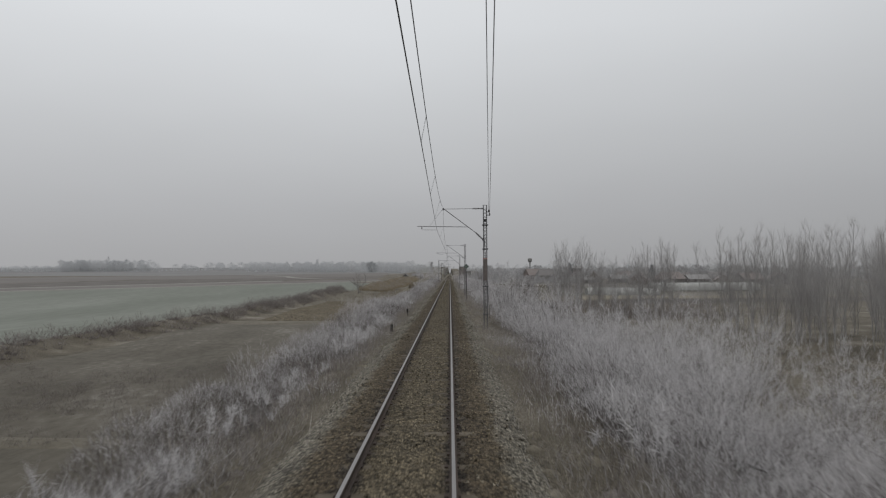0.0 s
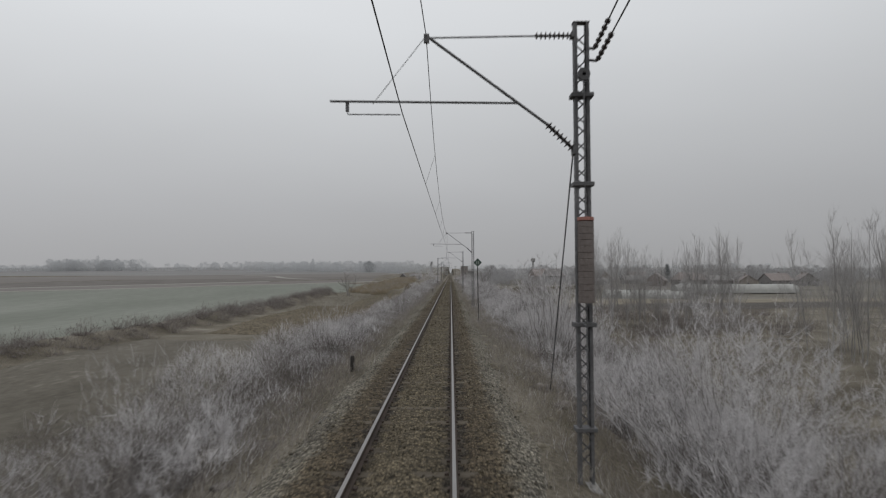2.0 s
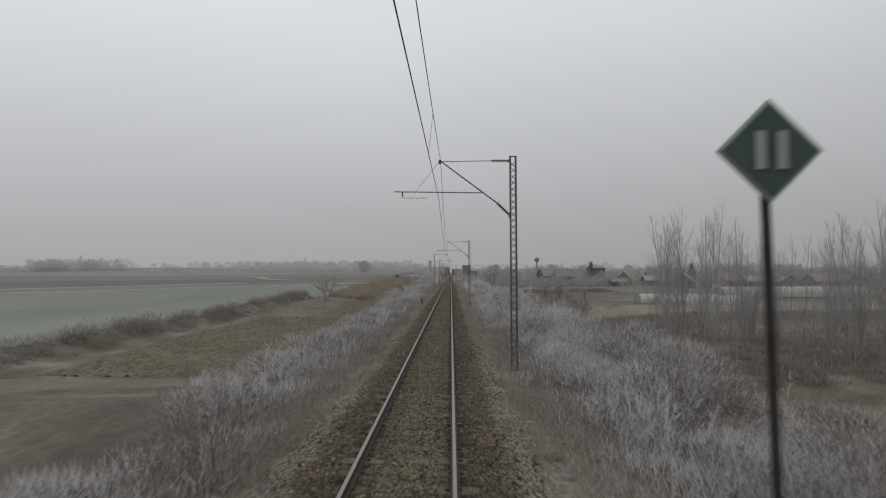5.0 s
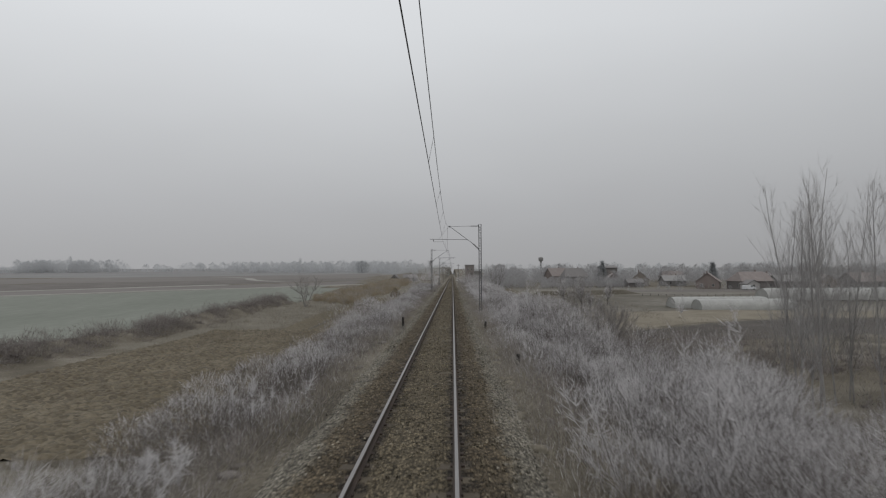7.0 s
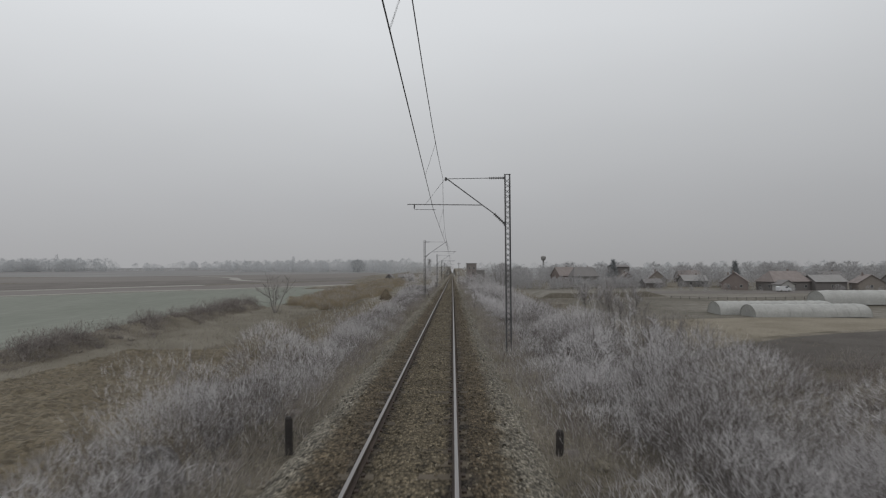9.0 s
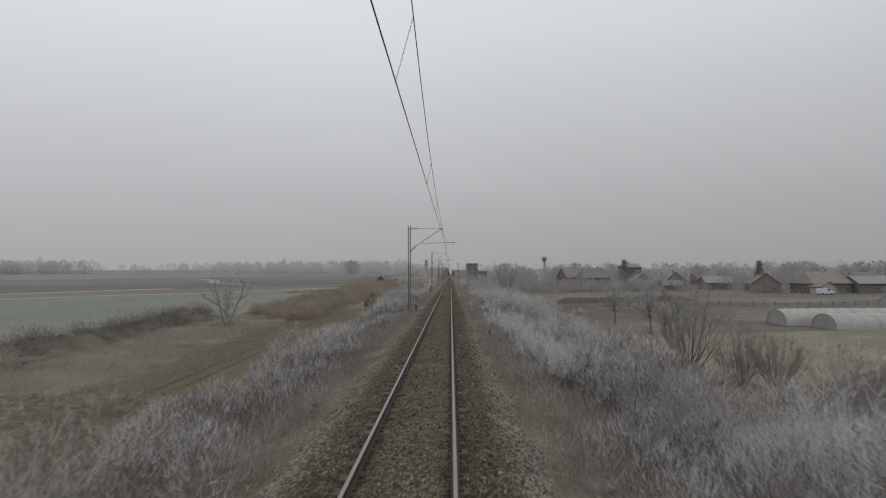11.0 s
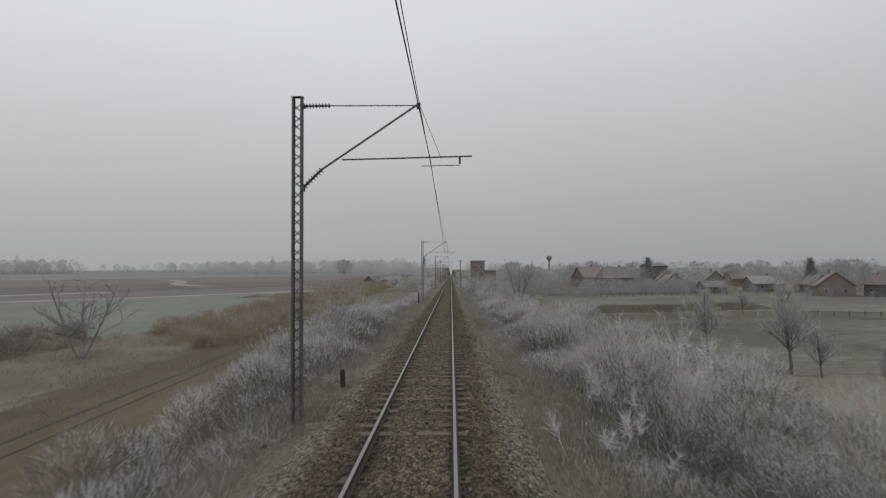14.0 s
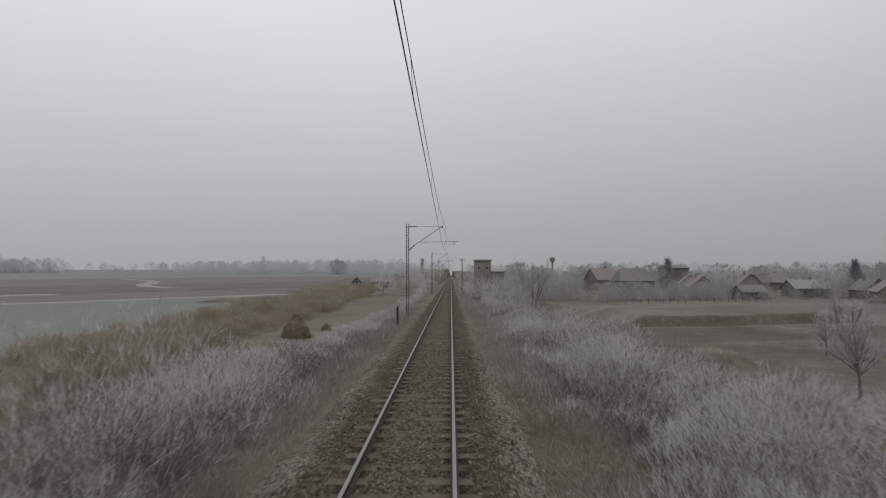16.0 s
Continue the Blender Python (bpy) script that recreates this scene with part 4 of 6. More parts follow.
def bank_fur(side, tries, profile, along, seed):
    """A thick cover of fine upright weeds in swelling rounded clumps: frosted shoots on the crowns, dull stems between
    and below, where they also paint in the shade.
    """
    r = np.random.default_rng(seed)
    step, x1 = 0.15, profile[-1][0]
    gx, gy = np.arange(2.0, x1 + 0.3, step), np.arange(1.0, 268.0, step)
    dome, tone = np.zeros((2, len(gx), len(gy)))
    n = int((x1 - 2.0) * 266 * (0.48 if side < 0 else 0.36))
    for cx, cy, rad, top in zip(r.uniform(2.2, x1, n), r.uniform(1, 267, n), r.uniform(0.7, 2.2 if side < 0 else 2.8, n), r.uniform(0.35, 1.0, n)):
        i0, i1 = np.searchsorted(gx, (cx - rad, cx + rad))
        j0, j1 = np.searchsorted(gy, (cy - rad, cy + rad))
        d2 = ((gx[i0:i1, None] - cx) ** 2 + (gy[None, j0:j1] - cy) ** 2) / rad ** 2
        rise = top * np.sqrt(np.clip(1 - d2, 0, 1))
        tone[i0:i1, j0:j1] = np.where(rise > dome[i0:i1, j0:j1], r.uniform(-0.6, 0.3) - 0.14 * (side < 0), tone[i0:i1, j0:j1])
        dome[i0:i1, j0:j1] = np.maximum(dome[i0:i1, j0:j1], rise)
    X, Y = np.meshgrid(gx, gy, indexing="ij")
    land = height(side * X, Y)
    top = np.interp(X, *zip(*profile)) + np.interp(Y, *zip(*along)) * np.clip((X - 2.5) / 2.2, 0.10, 1)
    H = np.clip(top - land, 0.05, None) * ((0.14 + 0.98 * dome) if side < 0 else (0.05 + 1.07 * dome))
    sx, sy = np.gradient(H + land, step)
    x, y = r.uniform(2.15, x1, tries), r.uniform(1.2, 267, tries)
    i, j = np.round((x - 2.0) / step).astype(int), np.round((y - 1.0) / step).astype(int)
    h, q, c = H[i, j], dome[i, j], tone[i, j]
    # thinner where the clumps are low and where the line is only seen from afar
    ok = r.uniform(size=tries) < np.clip(0.16 + 0.42 * h, 0, 1) * (0.35 + 0.65 * q) * np.interp(y, [0, 200, 235, 264], [1, 1, 0.55, 0.4]) * np.interp(x, [5, 9, 13], [1.0, 0.75, 0.5])
    x, y, i, j, h, q, c = x[ok], y[ok], i[ok], j[ok], h[ok], q[ok], c[ok]
    n = len(x)
    deep = r.uniform(0, 1, n) ** 1.9 * 0.8
    L = np.minimum(r.uniform(0.16, 0.44, n) * np.where(r.uniform(size=n) < 0.03, 1.8, 1.0), 0.22 + 0.5 * h)
    P = np.stack([side * x, y, land[i, j] + h * (1 - deep) - 0.55 * L], 1)
    slope = np.stack([-side * np.clip(sx[i, j], -2, 2), -np.clip(sy[i, j], -2, 2), np.zeros(n)], 1)
    D = unit(np.array([0, 0, 1.0]) + 0.50 * slope + r.normal(0, 0.42, (n, 3)))
    V, T = blades(P, D, L, r.uniform(0.0075, 0.014, n), r)
    steep = np.hypot(sx[i, j], sy[i, j])
    # share of pale shoots; steep sides and hollows lose it, which paints their shade
    frost = np.clip(1.15 + c - 0.35 * np.clip(steep - 0.7, 0, 1) - 0.2 * np.clip((x - 8) / 3, 0, 1) - 2.2 * deep - 1.3 * np.clip(0.62 - q, 0, 1) - 0.55 * np.clip(1.1 - h, 0, 1), 0.03, 0.97)
    pick = r.uniform(size=n)
    M = np.where(pick < frost * 0.76, 0, np.where(pick < frost, 1, np.where(h < 0.8, np.where(pick > 0.8, 3, 4), 2)))
    ob = new("embankment_weeds", fast_mesh("embankment_weeds", V, T, [M_TWIG, M_WHITETWIG, M_STEM, M_PALEWEED, M_BROWNWEED], M))
    return tagged(ob, W_LABEL, "plants", kind="stuff")
SCRUB = [M_BROWNWEED, M_DITCH, M_BROWNWEED]
bank_fur(-1, 840000, ((2.1, -0.38), (2.5, -0.2), (2.9, 0.05), (3.6, 0.4), (4.5, 0.7), (5.6, 0.8), (6.6, 0.6), (7.6, -0.2), (8.6, -2.4)),
         ((0, -1.0), (20, -0.7), (30, -0.5), (40, 0.2), (48, 0.4), (52, 0.0), (56, -0.4), (76, -0.4), (100, -0.6), (115, -0.75), (127, 0.2), (135, 0.0), (150, -0.7), (172, -0.7), (185, -0.6), (190, -0.1), (197, 0.45), (203, 0.35), (211, -0.2), (220, -0.9), (264, -1.3)), 3)
bank_fur(1, 1650000, ((2.1, -0.4), (2.7, -0.25), (3.3, -0.1), (4.0, 0.1), (5.0, 0.4), (6.0, 0.7), (7.2, 0.85), (8.6, 0.5), (10.0, -0.4), (11.5, -1.9), (13.5, -4.6)),
         ((0, 0.2), (10, 0.5), (20, 0.4), (27, -0.5), (40, -0.9), (50, -1.1), (60, -0.8), (75, 0.0), (95, 0.15), (108, 0.3), (120, 0.3), (135, 0.0), (150, -0.3), (170, -0.2), (195, 0.2), (215, 0.0), (240, -0.4), (264, -0.8)), 8)
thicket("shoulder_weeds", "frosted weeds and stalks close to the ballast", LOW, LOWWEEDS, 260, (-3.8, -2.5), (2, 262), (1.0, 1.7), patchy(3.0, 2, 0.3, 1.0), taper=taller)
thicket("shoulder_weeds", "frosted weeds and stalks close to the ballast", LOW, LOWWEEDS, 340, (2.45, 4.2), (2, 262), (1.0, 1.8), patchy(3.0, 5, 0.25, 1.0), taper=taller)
thicket("bank_grass", "brown dry grass with a little frost on the bank", [M_DRYGRASS, M_HEDGE], GRASS, 2600, (-3.6, -2.05), (2, 245), (0.5, 1.1), lambda x, y: np.clip(0.45 + (np.abs(x) - 2.2) * 1.6, 0, 1))
thicket("bank_grass", "brown dry grass with a little frost on the bank", [M_DRYGRASS, M_HEDGE], GRASS, 3200, (2.05, 4.2), (2, 245), (0.5, 1.15), lambda x, y: np.clip(0.45 + (np.abs(x) - 2.2) * 1.6, 0, 1))
thicket("bank_undergrowth", "grey-brown frosted undergrowth on the embankment shoulder", [M_DRYGRASS, M_PALEWEED, M_DRYGRASS], LOWWEEDS, 320, (-3.3, -2.2), (2, 250), (0.45, 0.85), patchy(3.5, 3, 0.45, 1.1))
thicket("bank_undergrowth", "grey-brown frosted undergrowth on the embankment shoulder", [M_DRYGRASS, M_PALEWEED, M_DRYGRASS], LOWWEEDS, 520, (2.2, 3.9), (2, 250), (0.5, 1.0), patchy(3.5, 5, 0.45, 1.1))
thicket("frosted_stalks", "tall dry stalks with bent white-frosted plumes", [M_STEM, M_WHITETWIG], STALKS, 60, (-5.2, -3.1), (4, 250), (0.6, 1.05), patchy(6.0, 4, 0.0, 1.0))
thicket("frosted_stalks", "tall dry stalks with bent white-frosted plumes", [M_STEM, M_WHITETWIG], STALKS, 150, (3.2, 8.5), (4, 250), (0.75, 1.3), patchy(6.0, 6, 0.0, 1.0))
thicket("frosted_stalks", "tall dry stalks with bent white-frosted plumes", [M_STEM, M_WHITETWIG], STALKS, 42, (-4.6, -3.1), (6, 40), (0.55, 0.9))
thicket("frosted_stalks", "tall dry stalks with bent white-frosted plumes", [M_STEM, M_WHITETWIG], STALKS, 60, (3.5, 5.6), (149, 167), (0.9, 1.25))
thicket("ditch_bank_weeds", "brown frosted weeds along the ditch bank", SCRUB, FARWEEDS, 3400, (-60.0, -38.0), (0, 236), (0.9, 1.75), lambda x, y: np.exp(-((x + 44.4 + 0.06 * np.clip(140 - y, 0, 200)) / 2.9) ** 2) * (0.8 + 0.5 * wave(x, y, 5.0, 9)) * np.clip((y - 18) / 25, 0.1, 1))
thicket("meadow_weeds", "dull brown weeds in the lower meadow", [M_BROWNWEED, M_HEDGE, M_BROWNWEED], FARWEEDS, 1300, (-46, -9), (22, 60), (0.4, 0.75), lambda x, y: np.clip(1.3 - np.abs(y - 44 + 5 * np.sin(x / 7)) / 13, 0, 1) * np.clip(0.8 + 0.6 * wave(x, y, 5.0, 4), 0, 1))
thicket("meadow_tufts", "pale dry grass tufts in the meadow", [M_DRYGRASS, M_STEM], GRASS, 900, (-41, -20), (150, 240), (1.0, 2.0))
thicket("lowland_grass", "dry tan and grey grass on the low ground", [M_DRYGRASS, M_HEDGE], GRASS, 1900, (11, 48), (10, 275), (1.0, 2.2))
thicket("lowland_scrub", "grey-brown frosted scrub in front of the ploughed patch", SCRUB, FARWEEDS, 480, (17, 70), (108, 163), (1.2, 2.2), lambda x, y: np.clip(0.75 + 0.5 * wave(x, y, 7.0, 5) - np.clip((x - 40) / 60, 0, 0.5), 0, 1))
thicket("lowland_weeds", "grey frosted weeds on the low ground", SCRUB, FARWEEDS, 360, (13, 26), (10, 262), (0.9, 1.6), patchy(8.0, 6, 0.0, 0.9))


# reeds: upright tan stalks with plumes
REEDS = []
for k in range(5):
    n = 84
    P = np.stack([rng.normal(0, 0.6, n), rng.normal(0, 0.6, n), np.full(n, -0.1)], 1)
    D = unit(np.stack([rng.normal(0, 0.09, n), rng.normal(0, 0.09, n), np.ones(n)], 1))
    L = rng.uniform(1.1, 2.3, n)
    v, t = blades(P, D, L, rng.uniform(0.015, 0.034, n), rng)
    v2, t2 = blades(P + D * (L * 0.82)[:, None], unit(D + rng.normal(0, 0.25, (n, 3))), rng.uniform(0.2, 0.45, n), rng.uniform(0.05, 0.10, n), rng)
    REEDS.append(join((v, t, 0), (v2, t2, k % 2)))
thicket("reed_bed", "tan dry reeds standing in a wet strip", [M_REED, M_PALEWEED], REEDS, 1700, (-48, -12), (226, 345), (0.65, 1.1), lambda x, y: (np.abs(x - np.interp(y, [228, 240, 270, 300, 340], [-27, -31, -29, -27, -25])) < np.interp(y, [226, 240, 270, 300, 345], [3, 8, 9, 8, 6]) + 1.5 * wave(x, y, 5.0, 3)) * 0.8)


# ---- shrubs that stand out, each a thing ----
def bush_thing(name, k, h, rad, tufts, label, mats, group, width=0.0088):
    """A dense round bush, built out of the way and copied into place."""
    r = np.random.default_rng(900 + k)
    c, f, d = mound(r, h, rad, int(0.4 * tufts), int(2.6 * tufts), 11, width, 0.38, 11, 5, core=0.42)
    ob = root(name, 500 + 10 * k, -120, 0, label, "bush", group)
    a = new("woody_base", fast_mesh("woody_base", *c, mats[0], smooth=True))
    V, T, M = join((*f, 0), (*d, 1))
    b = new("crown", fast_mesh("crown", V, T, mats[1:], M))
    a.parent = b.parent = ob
    return ob


F_LABEL, F_GROUP = "hoar-frosted bush with pale feathery twigs on the embankment", "frosted bushes beside the line"
SIZES = [(2.3, 1.6, 100), (2.7, 1.8, 120), (2.0, 1.7, 90), (3.2, 2.1, 150), (2.5, 2.2, 140), (2.1, 1.3, 80)]
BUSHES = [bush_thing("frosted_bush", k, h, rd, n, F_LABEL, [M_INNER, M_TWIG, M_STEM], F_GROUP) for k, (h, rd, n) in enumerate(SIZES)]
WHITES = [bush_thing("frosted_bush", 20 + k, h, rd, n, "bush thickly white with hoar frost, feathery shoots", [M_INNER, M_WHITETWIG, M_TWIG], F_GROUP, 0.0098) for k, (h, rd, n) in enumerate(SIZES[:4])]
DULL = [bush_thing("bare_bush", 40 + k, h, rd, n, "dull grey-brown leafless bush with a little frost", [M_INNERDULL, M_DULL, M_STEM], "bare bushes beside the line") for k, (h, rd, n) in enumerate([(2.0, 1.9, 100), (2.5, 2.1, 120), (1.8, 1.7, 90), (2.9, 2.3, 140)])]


def put_bush(proto, x, y, s, turn, tall=1.0):
    copy_thing(proto, Matrix.LocRotScale((x, y, float(height(x, y)) - 0.1), Euler((0, 0, turn)), (s, s, s * tall)))


def bush_row(n, xr, yr, size, kinds=BUSHES):
    x, y = rng.uniform(*xr, n), rng.uniform(*yr, n)
    for a, b in zip(x, y):
        put_bush(kinds[rng.integers(0, len(kinds))], a, b, rng.uniform(*size), rng.uniform(0, 6.28), rng.uniform(0.85, 1.15))


bush_row(12, (-6.6, -4.4), (40, 214), (0.7, 1.05))
bush_row(8, (-6.5, -4.6), (216, 262), (0.4, 0.6))
bush_row(8, (-6.6, -4.6), (9, 40), (0.6, 0.95))
bush_row(14, (6.5, 16), (14, 35), (0.9, 1.4))
bush_row(18, (5.4, 13), (7, 20), (0.8, 1.25), WHITES)
bush_row(12, (5.4, 16), (35, 52), (0.6, 0.95))
bush_row(14, (8, 17), (62, 84), (1.1, 1.6))
bush_row(8, (5.4, 8.5), (84, 100), (0.8, 1.1), WHITES)
bush_row(18, (11, 17), (112, 262), (1.0, 1.55))
bush_row(22, (6.0, 13.5), (58, 262), (0.85, 1.5))
bush_row(18, (8.5, 17), (98, 130), (1.0, 1.5))
bush_row(9, (7.0, 14), (150, 235), (0.9, 1.4))
bush_row(12, (12, 18), (186, 236), (0.7, 1.1))
bush_row(8, (14, 20), (60, 105), (0.75, 1.1))
for k, (x, y, q) in enumerate(((-5.6, 51.5, 1.05), (-6.4, 192, 1.2), (-6.2, 198, 1.25), (-6.6, 204, 1.2), (5.4, 288, 1.6), (7.4, 289, 2.7), (9.8, 291, 2.4), (12.0, 286, 2.0), (8.8, 282, 2.0))):
    for dx, dy in ((0, 0), (0.7, 0.9)):
        put_bush(BUSHES[(k + int(dy * 2)) % 6], x + dx, y + dy, q, k * 1.3 + dy)
for x, y, q in ((-3.6, 124.6, 0.5), (-3.9, 126.4, 0.45), (-4.4, 123.2, 0.5), (8.2, 128.0, 1.0), (9.0, 131.0, 1.1), (5.4, 46.6, 0.8), (6.5, 45.4, 0.9)):
    put_bush(WHITES[int(y) % 4], x, y, q, y)
bush_row(10, (-6.6, -5.4), (20, 212), (0.4, 0.75), DULL)
bush_row(34, (8.0, 20.0), (30, 262), (0.6, 1.2), DULL)
for ob in BUSHES + WHITES + DULL:
    for o in (*ob.children_recursive, ob):
        bpy.data.objects.remove(o)
BIG_LABEL = "large white-frosted shrub with many spreading stems"


def frosted_shrub(x, y, h, rd=0.0, label=BIG_LABEL, mats=(M_GROVE, M_WHITETWIG), stems=0, width=0.0088):
    """An airy fan of stems."""
    r = np.random.default_rng(int(abs(x * 131 + y * 17)) + 3)
    rd = rd or 0.46 * h
    n = stems or int(3.4 * h) + 3
    (v1, t1), (v2, t2) = fan(r, h, rd, n, 22, 9, width)
    ob = root("frosted_shrub", x, y, float(height(x, y)) - 0.02, label, "shrub", "large frosted shrubs")
    a = new("woody_base", fast_mesh("woody_base", v1, t1, mats[0]))
    b = new("crown", fast_mesh("crown", v2, t2, mats[1]))
    a.parent = b.parent = ob
    return ob


# small fans scattered over the slopes
FANS = [frosted_shrub(500 + 12 * k, -160, h, rd, "slender frosted shrub with fine branching twigs", (M_GROVE, m), n) for k, (h, rd, n, m) in enumerate(((2.6, 1.5, 12, M_TWIG), (3.2, 1.9, 14, M_WHITETWIG), (2.2, 1.4, 12, M_WHITETWIG), (3.6, 1.9, 14, M_TWIG), (2.8, 1.8, 13, M_DULL)))]
for n, xr, yr, lo, hi in ((34, (4.4, 11), (62, 250), 0.75, 1.25), (16, (4.6, 12), (8, 34), 0.8, 1.2), (14, (-5.2, -3.8), (12, 212), 0.5, 0.8), (10, (4.6, 9), (36, 54), 0.5, 0.8)):
    for k in range(n):
        put_bush(FANS[rng.integers(0, 5)], rng.uniform(*xr), rng.uniform(*yr), rng.uniform(lo, hi), rng.uniform(0, 6.28))
for k in range(30):
    put_bush(FANS[4], rng.uniform(11.5, 22.0), rng.uniform(114, 142), rng.uniform(1.0, 1.6), rng.uniform(0, 6.28))
for ob in FANS:
    for o in (*ob.children_recursive, ob):
        bpy.data.objects.remove(o)

# in the thickets at the start, and then along the line
for x, y, h in ((15.5, 31.0, 7.0), (9.4, 27.0, 6.2), (9.2, 43.0, 7.4), (13.0, 44.0, 8.4), (12.4, 36.5, 8.0), (15.8, 40.0, 8.6), (18.6, 45.0, 8.6), (17.0, 35.0, 8.0), (11.5, 18.0, 5.2), (17.5, 24.0, 6.4), (13.5, 12.0, 5.0), (22.0, 31.0, 7.0), (24.0, 44.0, 8.0)):
    frosted_shrub(x, y, h)
for x, y, h, rd, n in ((6.1, 55.4, 6.7, 2.9, 46), (7.4, 38.8, 6.2, 2.9, 40), (8.0, 29.5, 5.8, 2.3, 30), (5.6, 34.6, 3.4, 1.6, 18), (9.8, 21.0, 5.6, 2.6, 26), (7.7, 60.5, 5.8, 2.4, 34), (9.6, 64.0, 6.0, 2.6, 32)):
    frosted_shrub(x, y, h, rd, stems=n, width=0.0115)
for x, y, h in ((10.5, 66.0, 6.6), (12.5, 72.0, 5.6), (18.0, 70.0, 6.4), (13.5, 83.0, 5.6), (9.5, 143.0, 6.2), (12.0, 136.0, 6.0), (6.5, 181.5, 5.2), (10.0, 205.0, 4.4), (13.8, 213.0, 5.6), (11.0, 196.0, 5.2), (7.5, 97.0, 3.8), (8.5, 120.0, 4.2), (8.6, 290.0, 5.6), (7.4, 284.0, 5.4)):
    frosted_shrub(x, y, h)
frosted_shrub(6.0, 124.5, 4.6, 1.9, stems=22, width=0.014)
for x, y, h, rd in ((23.2, 185.0, 9.6, 4.7), (22.5, 162.0, 6.4, 3.4), (24.5, 177.5, 5.6, 2.6), (27.0, 177.0, 5.2, 2.4), (17.5, 172.0, 3.6, 2.6)):
    frosted_shrub(x, y, h, rd, "bare grey-brown shrub with many spreading stems", (M_DARKSHRUB, M_DULL), 40, 0.013)
frosted_shrub(-3.3, 69.5, 2.6, 1.0, "small leafless brown shrub at the top of the bank", (M_DARKSHRUB, M_DULL), 9)


# ---- trees ----
def grow(r, h, trunk_r, n_limb, n_twig, upright, crown=0.25, wide=0.35, limb_len=0.45, fork=1, twig_w=0.014, twig_l=0.05):
    """Bare tree: tapered trunk(s), limbs, branches as thin prisms, twigs as blades. Two sets: wood and twigs."""
    segs = []

    def limb(p, d, length, rad, parts, curl, lift):
        pts = [p]
        for k in range(parts):
            d = (d + Vector(r.normal(0, curl, 3)) + Vector((0, 0, lift))).normalized()
            q = pts[-1] + d * (length / parts)
            segs.append((pts[-1], q, rad * (1 - k / parts * 0.8), rad * (1 - (k + 1) / parts * 0.8)))
            pts.append(q)
        return pts

    limbs = []
    for f in range(fork):
        a = r.uniform(0, 6.28)
        lean = 0.0 if fork == 1 else r.uniform(0.12, wide)
        trunk = limb(Vector((0.08 * math.cos(a) * (fork > 1), 0.08 * math.sin(a) * (fork > 1), -0.15)), Vector((math.cos(a) * lean, math.sin(a) * lean, 1)).normalized(), h * r.uniform(0.8, 1.0), trunk_r * (1 if fork == 1 else 0.7), 7, 0.05, 0.04)
        limbs.append((trunk, trunk_r))
        for k in range(n_limb // fork):
            u = crown + (0.97 - crown) * r.uniform() ** 1.3
            i = min(6, int(u * 7))
            p = trunk[i].lerp(trunk[i + 1], u * 7 - i)
            b = r.uniform(0, 6.28)
            d = Vector((math.cos(b), math.sin(b), upright + r.uniform(-0.2, 0.4))).normalized()
            L = h * limb_len * (1.15 - u) * r.uniform(0.6, 1.2)
            sub = limb(p, d, L, trunk_r * (0.25 if 1.0 < upright < 1.5 else 0.34 if upright < 1.5 else 0.24) * (1.15 - u), 4, 0.16 if upright < 1.5 else 0.07, 0.12 * upright if upright < 1.5 else 0.10)
            limbs.append((sub, trunk_r * 0.4))
            for q in range(3 if upright < 1.5 else 2):
                v = r.uniform(0.25, 0.95)
                j = min(3, int(v * 4))
                pp = sub[j].lerp(sub[j + 1], v * 4 - j)
                dd = ((sub[j + 1] - sub[j]).normalized() + Vector(r.normal(0, 0.5, 3)) + Vector((0, 0, 0.3))).normalized()
                limbs.append((limb(pp, dd, L * r.uniform(0.3, 0.55), trunk_r * 0.16 * (1.15 - u), 2, 0.2, 0.1), trunk_r * 0.1))
    a = np.array([[*s[0]] for s in segs])
    b = np.array([[*s[1]] for s in segs])
    ra, rb = np.array([s[2] for s in segs])[:, None], np.array([s[3] for s in segs])[:, None]
    ra, rb = np.maximum(ra, 0.005), np.maximum(rb, 0.003)
    d = unit(b - a)
    s1 = unit(np.cross(d, np.where(np.abs(d[:, 2:]) > 0.9, [[1.0, 0, 0]], [[0, 0, 1.0]])))
    s2 = np.cross(d, s1)
    ring = [(math.cos(2.094 * k), math.sin(2.094 * k)) for k in range(3)]
    V = np.stack([a + (s1 * c + s2 * s) * ra for c, s in ring] + [b + (s1 * c + s2 * s) * rb for c, s in ring], 1)
    t = np.array([(0, 1, 4), (0, 4, 3), (1, 2, 5), (1, 5, 4), (2, 0, 3), (2, 3, 5)])
    T = (t[None] + (np.arange(len(segs)) * 6)[:, None, None]).reshape(-1, 3)
    thin = [l for l, rad in limbs if len(l) <= 5] or [l for l, rad in limbs]
    long = np.array([(l[-1] - l[0]).length for l in thin])
    k = r.choice(len(thin), n_twig, p=long / long.sum())
    P, D = np.empty((n_twig, 3)), np.empty((n_twig, 3))
    for q, kk in enumerate(k):
        line = thin[kk]
        v = r.uniform(0.15, 1.0) * (len(line) - 1)
        j = min(len(line) - 2, int(v))
        P[q] = line[j].lerp(line[j + 1], v - j)
        D[q] = (line[j + 1] - line[j]).normalized()
    D = unit(D * 0.9 + r.normal(0, 0.45 if upright < 1.5 else 0.26, (n_twig, 3)) + np.array([0, 0, 0.25 * upright if upright < 1.5 else 0.15]))
    v2, t2 = blades(P, D, h * twig_l * r.uniform(0.4, 1.5, n_twig), np.full(n_twig, twig_w), r)
    return (V.reshape(-1, 3), T), (v2, t2)


